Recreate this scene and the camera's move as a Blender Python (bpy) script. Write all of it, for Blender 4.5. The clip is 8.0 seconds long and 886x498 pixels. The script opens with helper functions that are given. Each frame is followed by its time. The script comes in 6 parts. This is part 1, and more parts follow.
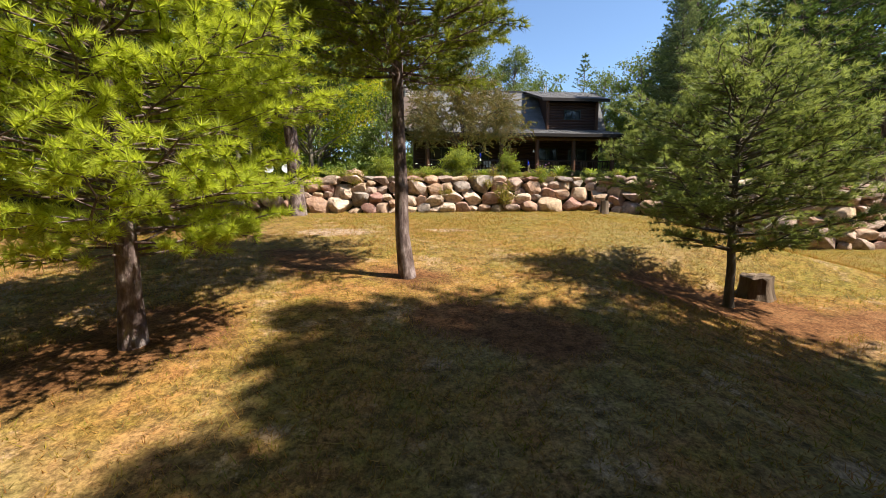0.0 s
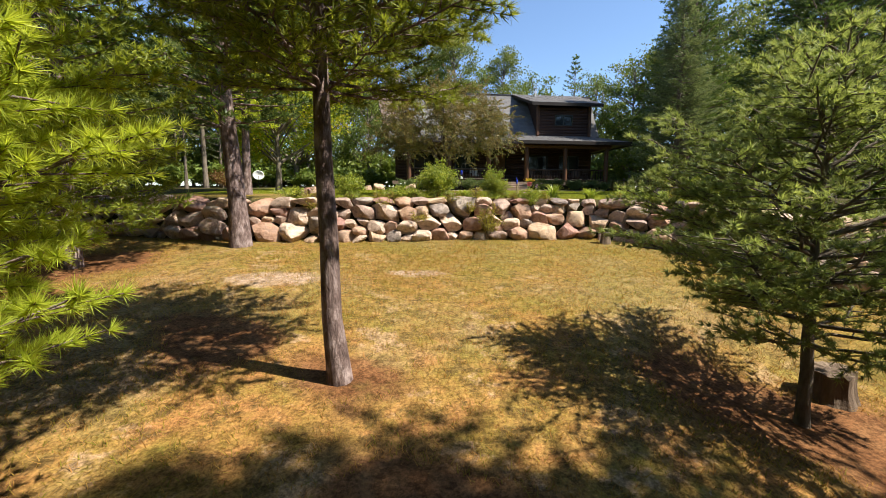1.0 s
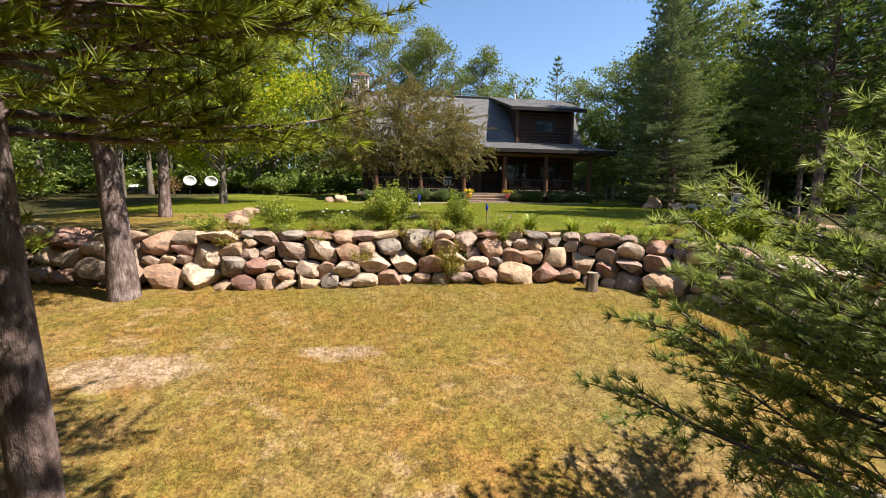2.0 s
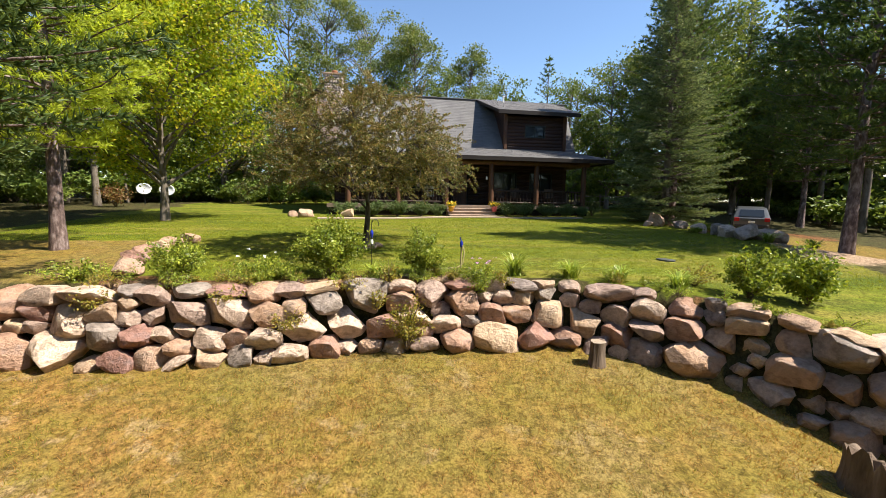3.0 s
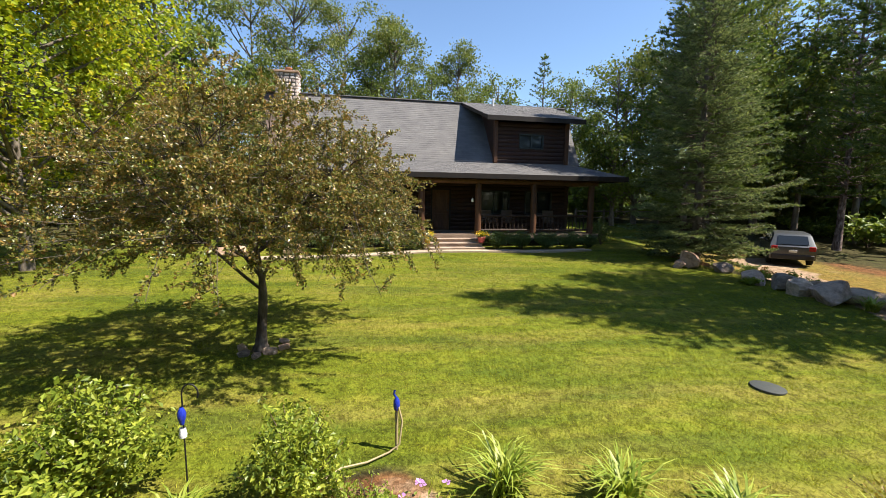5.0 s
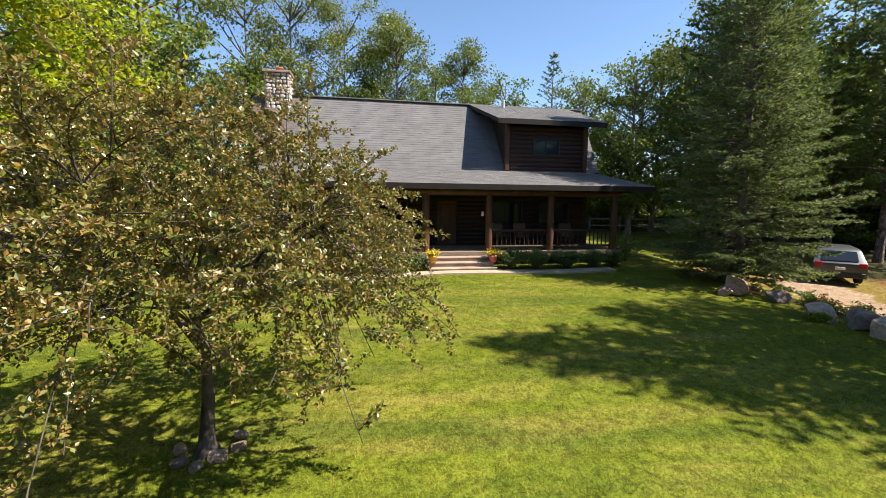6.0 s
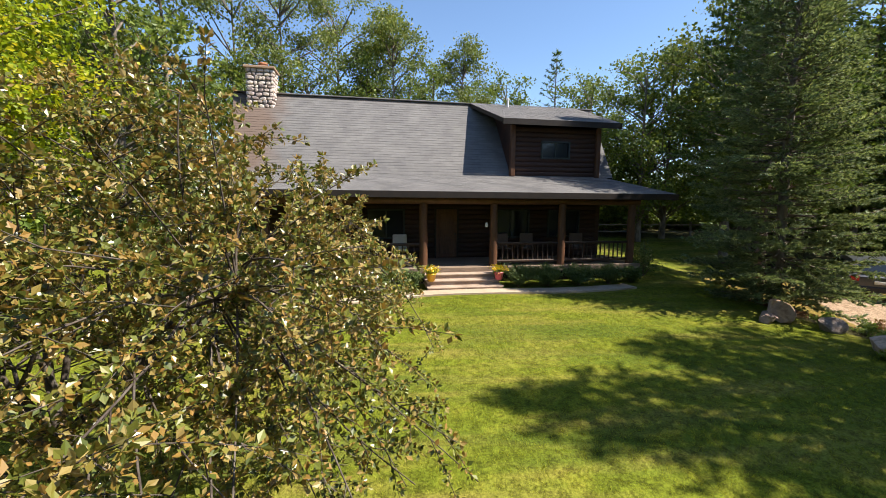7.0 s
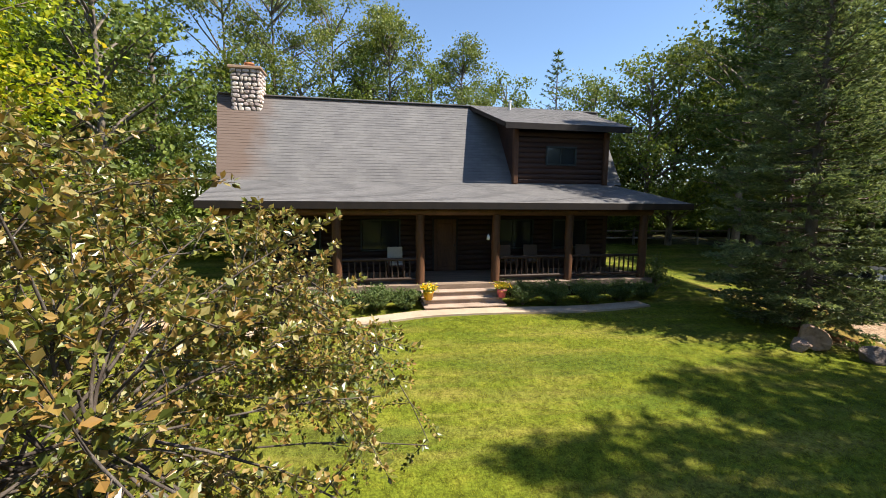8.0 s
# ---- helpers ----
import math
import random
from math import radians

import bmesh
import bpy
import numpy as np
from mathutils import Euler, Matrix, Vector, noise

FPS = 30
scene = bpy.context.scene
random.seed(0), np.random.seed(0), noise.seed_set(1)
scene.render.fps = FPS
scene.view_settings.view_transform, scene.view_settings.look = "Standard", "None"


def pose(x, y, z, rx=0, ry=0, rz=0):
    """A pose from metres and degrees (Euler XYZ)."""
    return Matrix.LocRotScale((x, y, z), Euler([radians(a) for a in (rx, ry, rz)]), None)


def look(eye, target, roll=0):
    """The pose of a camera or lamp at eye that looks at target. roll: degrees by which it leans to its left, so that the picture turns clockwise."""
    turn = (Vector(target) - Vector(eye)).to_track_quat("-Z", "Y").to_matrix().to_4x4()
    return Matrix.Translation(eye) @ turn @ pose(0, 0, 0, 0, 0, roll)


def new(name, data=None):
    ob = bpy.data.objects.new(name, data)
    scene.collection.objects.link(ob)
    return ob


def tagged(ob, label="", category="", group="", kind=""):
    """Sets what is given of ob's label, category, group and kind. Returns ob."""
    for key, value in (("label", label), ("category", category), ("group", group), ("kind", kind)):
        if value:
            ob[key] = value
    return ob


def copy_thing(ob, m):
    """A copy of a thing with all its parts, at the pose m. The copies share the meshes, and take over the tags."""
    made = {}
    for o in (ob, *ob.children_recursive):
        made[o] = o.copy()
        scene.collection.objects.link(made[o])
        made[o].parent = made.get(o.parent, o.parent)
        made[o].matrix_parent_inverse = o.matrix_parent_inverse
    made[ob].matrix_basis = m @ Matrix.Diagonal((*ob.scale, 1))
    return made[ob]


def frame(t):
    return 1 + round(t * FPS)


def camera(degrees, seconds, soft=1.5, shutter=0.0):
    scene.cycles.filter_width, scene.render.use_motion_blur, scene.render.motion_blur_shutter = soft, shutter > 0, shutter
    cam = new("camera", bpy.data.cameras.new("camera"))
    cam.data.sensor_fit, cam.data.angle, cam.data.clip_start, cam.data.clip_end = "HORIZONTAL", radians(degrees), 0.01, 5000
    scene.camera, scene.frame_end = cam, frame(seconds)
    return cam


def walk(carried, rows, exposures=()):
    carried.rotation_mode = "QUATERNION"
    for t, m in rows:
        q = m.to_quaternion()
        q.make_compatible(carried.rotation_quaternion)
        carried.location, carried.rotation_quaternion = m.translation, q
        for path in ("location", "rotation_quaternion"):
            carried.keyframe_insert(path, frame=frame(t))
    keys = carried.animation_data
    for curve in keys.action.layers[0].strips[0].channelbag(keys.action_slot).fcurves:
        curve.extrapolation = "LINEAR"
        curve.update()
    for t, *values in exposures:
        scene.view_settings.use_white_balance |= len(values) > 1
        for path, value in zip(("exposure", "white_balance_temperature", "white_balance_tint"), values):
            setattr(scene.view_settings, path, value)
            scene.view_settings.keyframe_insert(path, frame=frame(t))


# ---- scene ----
cam = camera(94.4, 8.0, soft=0.9)
METRES, EYE, TILT, LEAN, TURN = 18.0, 1.7, -7.0, 0.0, 0.0
ROWS = [
    (0.0, 0.0, 0.0, 0.0, -0.0, -0.0, -0.0),
    (0.5, 0.0092, 0.0587, 0.028, -0.99, -0.02, -0.03),
    (1.0, 0.0254, 0.1172, 0.0574, -1.47, -0.05, -0.08),
    (1.5, 0.048, 0.1779, 0.0889, -2.62, -0.21, -0.2),
    (3.0, 0.1155, 0.3799, 0.1779, -5.09, -0.26, -0.37),
    (3.5, 0.1351, 0.4403, 0.2024, -4.83, -0.25, -0.41),
    (4.0, 0.1566, 0.5048, 0.2275, -5.13, -0.17, -0.31),
    (4.5, 0.177, 0.568, 0.2518, -6.06, -0.17, -0.17),
    (6.0, 0.1882, 0.7378, 0.3191, -5.46, -0.09, 0.05),
    (6.5, 0.1923, 0.7891, 0.3358, -5.34, -0.08, 0.08),
    (7.0, 0.1953, 0.8341, 0.3501, -5.66, -0.08, 0.16),
    (7.5, 0.1976, 0.8687, 0.365, -5.73, -0.06, 0.18),
    (8.0, 0.2019, 0.8952, 0.3782, -5.86, -0.09, 0.21),
]
walk(cam, [(t, pose(0, 0, EYE, TILT, LEAN, TURN) @ pose(METRES * x, METRES * y, METRES * z, 90 + pitch, roll, yaw)) for t, x, y, z, yaw, pitch, roll in ROWS])

# ---- light ----
SUN_AZ, SUN_EL = -17.0, 54.0          # degrees from +x, above the horizon
scene.view_settings.exposure = 1.08
world = bpy.data.worlds.new("sky")
scene.world = world
world.use_nodes = True
wn = world.node_tree.nodes
sky = wn.new("ShaderNodeTexSky")
sky.sky_type = "NISHITA"
sky.sun_disc = False
sky.sun_elevation = radians(SUN_EL)
sky.sun_rotation = radians(90 - SUN_AZ)
sky.air_density, sky.dust_density, sky.ozone_density = 1.0, 0.15, 4.0
world.node_tree.links.new(sky.outputs[0], wn["Background"].inputs[0])
wn["Background"].inputs[1].default_value = 0.104
sun = new("sun", bpy.data.lights.new("sun", "SUN"))
sun.data.energy, sun.data.angle, sun.data.color = 5.6, radians(0.6), (1.0, 0.93, 0.82)
ce = math.cos(radians(SUN_EL))
sun.matrix_world = look((60 * ce * math.cos(radians(SUN_AZ)), 60 * ce * math.sin(radians(SUN_AZ)), 60 * math.sin(radians(SUN_EL))), (0, 0, 0))


# ---- materials ----
def node_mat(name):
    m = bpy.data.materials.new(name)
    m.use_nodes = True
    nt = m.node_tree
    return m, nt, nt.nodes["Principled BSDF"], nt.nodes["Material Output"]


def ramp(nt, fac, cols, lo=0.3, hi=0.7):
    r = nt.nodes.new("ShaderNodeValToRGB")
    e = r.color_ramp.elements
    while len(e) < len(cols):
        e.new(0.5)
    for i, c in enumerate(cols):
        e[i].position = lo + (hi - lo) * i / max(1, len(cols) - 1)
        e[i].color = (*c, 1)
    nt.links.new(fac, r.inputs[0])
    return r.outputs[0]


def noise_tex(nt, scale, detail=4.0, rough=0.6, stretch=None, coord="Object"):
    tc = nt.nodes.new("ShaderNodeTexCoord")
    n = nt.nodes.new("ShaderNodeTexNoise")
    n.inputs["Scale"].default_value, n.inputs["Detail"].default_value, n.inputs["Roughness"].default_value = scale, detail, rough
    src = tc.outputs[coord]
    if stretch:
        mp = nt.nodes.new("ShaderNodeMapping")
        mp.inputs["Scale"].default_value = stretch
        nt.links.new(src, mp.inputs[0])
        src = mp.outputs[0]
    nt.links.new(src, n.inputs["Vector"])
    return n.outputs["Fac"]


def maths(nt, op, a, b):
    n = nt.nodes.new("ShaderNodeMath")
    n.operation = op
    for i, v in enumerate((a, b)):
        if isinstance(v, (int, float)):
            n.inputs[i].default_value = v
        else:
            nt.links.new(v, n.inputs[i])
    return n.outputs[0]


def mix_rgb(nt, fac, a, b, blend="MIX"):
    n = nt.nodes.new("ShaderNodeMix")
    n.data_type, n.blend_type = "RGBA", blend
    for sock, v in ((n.inputs[0], fac), (n.inputs[6], a), (n.inputs[7], b)):
        if isinstance(v, (int, float)):
            sock.default_value = v
        elif isinstance(v, tuple):
            sock.default_value = (*v, 1)
        else:
            nt.links.new(v, sock)
    return n.outputs[2]


def vary(nt, colour, random_out, amount, hue=0.0):
    h = nt.nodes.new("ShaderNodeHueSaturation")
    nt.links.new(colour, h.inputs["Color"])
    nt.links.new(maths(nt, "ADD", maths(nt, "MULTIPLY", random_out, amount), 1 - amount / 2), h.inputs["Value"])
    if hue:
        nt.links.new(maths(nt, "ADD", maths(nt, "MULTIPLY", random_out, hue), 0.5 - hue / 2), h.inputs["Hue"])
    return h.outputs[0]


def surf(name, cols, scale=3.0, fine=40.0, rough=0.8, bump=0.3, depth=0.02, per=None, amount=0.4, metal=0.0, stretch=None, hue=0.0, spec=0.3):
    """A worn surface: a broad tone, a fine grain and a relief."""
    m, nt, b, out = node_mat(name)
    c = ramp(nt, noise_tex(nt, scale, 4, 0.6, stretch), cols)
    g = noise_tex(nt, fine, 5, 0.7, stretch)
    c = mix_rgb(nt, 0.55, c, ramp(nt, g, [(0.35, 0.35, 0.35), (1.0, 1.0, 1.0)], 0.25, 0.6), "MULTIPLY")
    if per == "object":
        c = vary(nt, c, nt.nodes.new("ShaderNodeObjectInfo").outputs["Random"], amount, hue)
    elif per == "island":
        c = vary(nt, c, nt.nodes.new("ShaderNodeNewGeometry").outputs["Random Per Island"], amount, hue)
    nt.links.new(c, b.inputs["Base Color"])
    b.inputs["Roughness"].default_value, b.inputs["Metallic"].default_value = rough, metal
    b.inputs["Specular IOR Level"].default_value = spec
    bp = nt.nodes.new("ShaderNodeBump")
    bp.inputs["Strength"].default_value, bp.inputs["Distance"].default_value = bump, depth
    nt.links.new(g, bp.inputs["Height"])
    nt.links.new(bp.outputs[0], b.inputs["Normal"])
    return m


def leaf_mat(name, cols, through_light=0.35, rough=0.45, patch=0.9, spec=0.35, rise=0.0):
    """Leaves: each its own tone, with light shining through."""
    m, nt, b, out = node_mat(name)
    geo = nt.nodes.new("ShaderNodeNewGeometry").outputs["Random Per Island"]
    f = maths(nt, "ADD", maths(nt, "MULTIPLY", geo, 0.55), maths(nt, "MULTIPLY", noise_tex(nt, patch, 2, 0.5), 0.45))
    if rise:
        # young growth higher up turns towards the last tones
        sp = nt.nodes.new("ShaderNodeSeparateXYZ")
        nt.links.new(nt.nodes.new("ShaderNodeTexCoord").outputs["Object"], sp.inputs[0])
        f = maths(nt, "ADD", f, maths(nt, "MULTIPLY", maths(nt, "SUBTRACT", sp.outputs[2], 2.6), rise))
    c = ramp(nt, f, cols, 0.2, 0.8)
    nt.links.new(c, b.inputs["Base Color"])
    b.inputs["Roughness"].default_value, b.inputs["Specular IOR Level"].default_value = rough, spec
    tr = nt.nodes.new("ShaderNodeBsdfTranslucent")
    nt.links.new(mix_rgb(nt, 1.0, c, (1.2, 1.12, 0.7), "MULTIPLY"), tr.inputs[0])
    mx = nt.nodes.new("ShaderNodeMixShader")
    mx.inputs[0].default_value = through_light
    nt.links.new(b.outputs[0], mx.inputs[1])
    nt.links.new(tr.outputs[0], mx.inputs[2])
    nt.links.new(mx.outputs[0], out.inputs["Surface"])
    return m


def plain(name, col, rough=0.5, metal=0.0, spec=0.4):
    return surf(name, [tuple(v * 0.88 for v in col), col], 6, 60, rough, 0.08, 0.004, metal=metal, spec=spec)


def glass_mat(name):
    m, nt, b, out = node_mat(name)
    b.inputs["Base Color"].default_value = (0.02, 0.025, 0.03, 1)
    b.inputs["Roughness"].default_value = 0.06
    b.inputs["Specular IOR Level"].default_value = 0.6
    return m


def ground_mat():
    """Mown lawn, dry rough grass, needle litter, sandy drive and woodland floor by the sheet's cover map."""
    m, nt, b, out = node_mat("ground")
    at = nt.nodes.new("ShaderNodeAttribute")
    at.attribute_name = "cover"
    sep = nt.nodes.new("ShaderNodeSeparateColor")
    nt.links.new(at.outputs["Color"], sep.inputs[0])
    big, mid, fine = noise_tex(nt, 0.35, 4), noise_tex(nt, 2.2, 5, 0.65), noise_tex(nt, 28, 4, 0.7)
    dry = ramp(nt, mid, [(0.30, 0.13, 0.045), (0.41, 0.205, 0.07), (0.32, 0.195, 0.05), (0.18, 0.15, 0.03)], 0.25, 0.75)
    dry = mix_rgb(nt, ramp(nt, big, [(0, 0, 0), (1, 1, 1)], 0.48, 0.62), dry, (0.38, 0.24, 0.12))
    dry = mix_rgb(nt, ramp(nt, noise_tex(nt, 0.75, 5, 0.7), [(0, 0, 0), (0.6, 0.6, 0.6)], 0.44, 0.64), dry, (0.23, 0.205, 0.04))
    dry = mix_rgb(nt, ramp(nt, noise_tex(nt, 3.4, 6, 0.72), [(0, 0, 0), (0.75, 0.75, 0.75)], 0.52, 0.6), dry, (0.13, 0.085, 0.03))
    dry = mix_rgb(nt, ramp(nt, noise_tex(nt, 1.3, 6, 0.75), [(0, 0, 0), (0.8, 0.8, 0.8)], 0.56, 0.63), dry, (0.50, 0.33, 0.19))
    pos = nt.nodes.new("ShaderNodeSeparateXYZ")
    nt.links.new(nt.nodes.new("ShaderNodeTexCoord").outputs["Object"], pos.inputs[0])
    olive = ramp(nt, maths(nt, "ADD", maths(nt, "ADD", maths(nt, "MULTIPLY", pos.outputs[1], 0.06), maths(nt, "MULTIPLY", pos.outputs[0], 0.025)), maths(nt, "MULTIPLY", big, 0.4)), [(0, 0, 0), (0.6, 0.6, 0.6)], 0.6, 1.05)
    dry = mix_rgb(nt, olive, dry, (0.205, 0.165, 0.03))
    lawn = ramp(nt, mid, [(0.105, 0.13, 0.010), (0.165, 0.195, 0.016), (0.26, 0.255, 0.027)], 0.28, 0.75)
    lawn = mix_rgb(nt, ramp(nt, noise_tex(nt, 1.0, 4, 0.6, (0.25, 1.3, 1)), [(0, 0, 0), (0.75, 0.75, 0.75)], 0.46, 0.66), lawn, (0.30, 0.25, 0.055))
    lawn = mix_rgb(nt, ramp(nt, noise_tex(nt, 0.9, 3, 0.5, (0.3, 1.6, 1)), [(0.7, 0.7, 0.7), (0, 0, 0)], 0.36, 0.52), lawn, (0.085, 0.125, 0.014))
    litter = ramp(nt, mid, [(0.10, 0.045, 0.02), (0.22, 0.10, 0.04), (0.30, 0.16, 0.07)], 0.25, 0.75)
    sand = ramp(nt, mid, [(0.36, 0.24, 0.15), (0.52, 0.38, 0.26)], 0.3, 0.7)
    floor_c = ramp(nt, mid, [(0.03, 0.035, 0.012), (0.09, 0.075, 0.03), (0.06, 0.09, 0.02)], 0.25, 0.75)
    edge = maths(nt, "SUBTRACT", mid, 0.5)
    c = floor_c
    for sock, col in ((at.outputs["Alpha"], dry), (sep.outputs[2], litter), (sep.outputs[0], lawn), (sep.outputs[1], sand)):
        f = maths(nt, "ADD", sock, maths(nt, "MULTIPLY", edge, 0.7))
        c = mix_rgb(nt, ramp(nt, f, [(0, 0, 0), (1, 1, 1)], 0.38, 0.62), c, col)
    c = mix_rgb(nt, 0.75, c, ramp(nt, fine, [(0.35, 0.35, 0.35), (1, 1, 1)], 0.3, 0.65), "MULTIPLY")
    c = mix_rgb(nt, 0.8, c, ramp(nt, noise_tex(nt, 7, 6, 0.78), [(0.34, 0.31, 0.27), (1, 1, 1)], 0.38, 0.58), "MULTIPLY")
    nt.links.new(c, b.inputs["Base Color"])
    b.inputs["Roughness"].default_value = 0.95
    b.inputs["Specular IOR Level"].default_value = 0.1
    bp = nt.nodes.new("ShaderNodeBump")
    bp.inputs["Strength"].default_value, bp.inputs["Distance"].default_value = 0.5, 0.04
    nt.links.new(fine, bp.inputs["Height"])
    nt.links.new(bp.outputs[0], b.inputs["Normal"])
    return m


M_GROUND = ground_mat()
M_LAWN = leaf_mat("lawn_blades", [(0.138, 0.17, 0.010), (0.22, 0.248, 0.017), (0.345, 0.34, 0.032)], 0.35, 0.6, 0.6, 0.15)
M_DRY = leaf_mat("dry_blades", [(0.28, 0.12, 0.042), (0.38, 0.21, 0.062), (0.27, 0.205, 0.036), (0.13, 0.145, 0.018)], 0.42, 0.7, 0.5, 0.1)
M_ROCK = surf("fieldstone", [(0.24, 0.165, 0.125), (0.47, 0.34, 0.26), (0.61, 0.445, 0.34), (0.41, 0.315, 0.26)], 2.6, 9, 0.9, 1.0, 0.06, per="object", amount=0.55, hue=0.018)
M_ROCK_TAN = surf("tan_fieldstone", [(0.32, 0.205, 0.13), (0.55, 0.375, 0.25), (0.48, 0.35, 0.255)], 2.6, 9, 0.9, 1.0, 0.06, per="object", amount=0.35, hue=0.02)
M_PINEBARK = surf("pine_bark", [(0.07, 0.05, 0.045), (0.19, 0.135, 0.12), (0.40, 0.32, 0.30)], 11, 20, 0.95, 1.0, 0.05, stretch=(1, 1, 0.4), spec=0.1)
M_BARK = surf("grey_bark", [(0.08, 0.065, 0.05), (0.17, 0.14, 0.11), (0.24, 0.2, 0.16)], 6, 30, 0.95, 0.8, 0.02, stretch=(1, 1, 0.35), spec=0.1)
M_CRABBARK = surf("crabapple_bark", [(0.045, 0.034, 0.028), (0.10, 0.08, 0.065), (0.17, 0.145, 0.12)], 7, 30, 0.95, 0.8, 0.015, stretch=(1, 1, 0.35), spec=0.1)
M_STUMP = surf("weathered_stump", [(0.10, 0.07, 0.05), (0.24, 0.18, 0.13)], 5, 24, 0.95, 0.8, 0.03, stretch=(1, 1, 0.2), spec=0.1)
M_CUT = surf("cut_wood", [(0.26, 0.19, 0.13), (0.38, 0.30, 0.22)], 8, 40, 0.9, 0.4, 0.01)
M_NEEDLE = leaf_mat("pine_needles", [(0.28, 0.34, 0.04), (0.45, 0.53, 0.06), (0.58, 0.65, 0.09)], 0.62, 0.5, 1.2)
# darker copy of the pine needles: backlit and shaded crowns put into the colour
M_NEEDLE_SHADED = leaf_mat("shaded_pine_needles", [(0.11, 0.14, 0.02), (0.205, 0.25, 0.032), (0.36, 0.41, 0.052)], 0.48, 0.5, 1.0)
M_NEEDLE_COOL = leaf_mat("young_pine_needles", [(0.15, 0.20, 0.06), (0.25, 0.31, 0.10), (0.40, 0.46, 0.17)], 0.5, 0.5, 1.5)
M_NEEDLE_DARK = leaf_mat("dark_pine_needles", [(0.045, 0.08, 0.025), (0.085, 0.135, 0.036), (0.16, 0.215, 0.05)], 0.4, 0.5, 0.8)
M_SPRUCE = leaf_mat("spruce_needles", [(0.06, 0.095, 0.045), (0.15, 0.20, 0.09), (0.38, 0.44, 0.20)], 0.36, 0.5, 0.8)
M_MAPLE = leaf_mat("maple_leaves", [(0.13, 0.19, 0.014), (0.25, 0.33, 0.018), (0.40, 0.45, 0.028), (0.52, 0.40, 0.03)], 0.5, 0.45, 0.6)
M_CRAB = leaf_mat("crabapple_leaves", [(0.046, 0.062, 0.012), (0.10, 0.12, 0.02), (0.195, 0.20, 0.038), (0.28, 0.155, 0.038), (0.30, 0.25, 0.085)], 0.26, 0.34, 1.1, 0.6, rise=0.04)
M_WOODS = leaf_mat("woodland_leaves", [(0.07, 0.11, 0.02), (0.13, 0.18, 0.032), (0.22, 0.26, 0.05)], 0.4, 0.45, 0.25)
M_WOODS_WARM = leaf_mat("pale_woodland_leaves", [(0.085, 0.12, 0.028), (0.145, 0.185, 0.04), (0.22, 0.24, 0.06)], 0.4, 0.45, 0.3)
M_UNDER = leaf_mat("undergrowth_leaves", [(0.08, 0.13, 0.022), (0.155, 0.22, 0.036), (0.24, 0.29, 0.055)], 0.35, 0.5, 0.5)
M_RUST = leaf_mat("rusty_shrub_leaves", [(0.12, 0.055, 0.02), (0.20, 0.10, 0.03), (0.14, 0.14, 0.03)], 0.3, 0.5, 0.9)
M_SHRUB = leaf_mat("garden_leaves", [(0.10, 0.15, 0.016), (0.22, 0.28, 0.026), (0.42, 0.44, 0.06)], 0.38, 0.4, 1.6, 0.45)
M_YUCCA = leaf_mat("daylily_blades", [(0.17, 0.25, 0.025), (0.27, 0.34, 0.04), (0.38, 0.42, 0.08)], 0.35, 0.4, 2.0, 0.4)
M_WEED = leaf_mat("yellowing_leaves", [(0.16, 0.17, 0.025), (0.26, 0.25, 0.035), (0.36, 0.29, 0.05), (0.28, 0.16, 0.05)], 0.35, 0.5, 2.0)
M_BOX = leaf_mat("juniper_leaves", [(0.05, 0.08, 0.022), (0.09, 0.135, 0.034), (0.16, 0.20, 0.055)], 0.2, 0.5, 1.5)
M_LOG = surf("stained_logs", [(0.022, 0.010, 0.007), (0.040, 0.018, 0.012), (0.056, 0.026, 0.016)], 1.6, 26, 0.6, 0.35, 0.01, per="object", amount=0.3, stretch=(0.25, 1, 1))
M_POST = surf("stained_post", [(0.075, 0.034, 0.018), (0.13, 0.06, 0.03)], 3, 24, 0.55, 0.4, 0.01, stretch=(1, 1, 0.2))
M_RAILWOOD = surf("railing_wood", [(0.03, 0.018, 0.012), (0.06, 0.036, 0.024)], 3, 24, 0.6, 0.3, 0.008)
M_TRIMWOOD = surf("dark_fascia", [(0.014, 0.010, 0.009), (0.026, 0.018, 0.014)], 3, 30, 0.6, 0.2, 0.006)
M_DECK = surf("porch_boards", [(0.17, 0.12, 0.085), (0.28, 0.205, 0.15)], 3, 26, 0.8, 0.3, 0.006, per="object", amount=0.25, stretch=(0.2, 1, 1))
M_CONC = surf("concrete", [(0.36, 0.27, 0.19), (0.48, 0.38, 0.28)], 1.5, 30, 0.9, 0.3, 0.008)
M_TREAD = surf("step_stone", [(0.30, 0.22, 0.165), (0.43, 0.325, 0.25)], 2.5, 30, 0.85, 0.3, 0.006)
M_GLASS = glass_mat("window_glass")
M_FRAME = plain("window_paint", (0.035, 0.045, 0.045), 0.5)
M_PALE = plain("pale_paint", (0.75, 0.74, 0.70), 0.5)
M_WHITE = plain("white_enamel", (0.82, 0.82, 0.82), 0.35)
M_CLAY = surf("clay_flue", [(0.34, 0.13, 0.06), (0.46, 0.20, 0.09)], 4, 40, 0.8, 0.2, 0.006)
M_CAP = surf("chimney_cap", [(0.30, 0.19, 0.12), (0.44, 0.29, 0.19)], 4, 40, 0.85, 0.3, 0.006)
M_MORTAR = surf("mortar", [(0.13, 0.11, 0.095), (0.20, 0.17, 0.15)], 5, 60, 0.95, 0.4, 0.006)
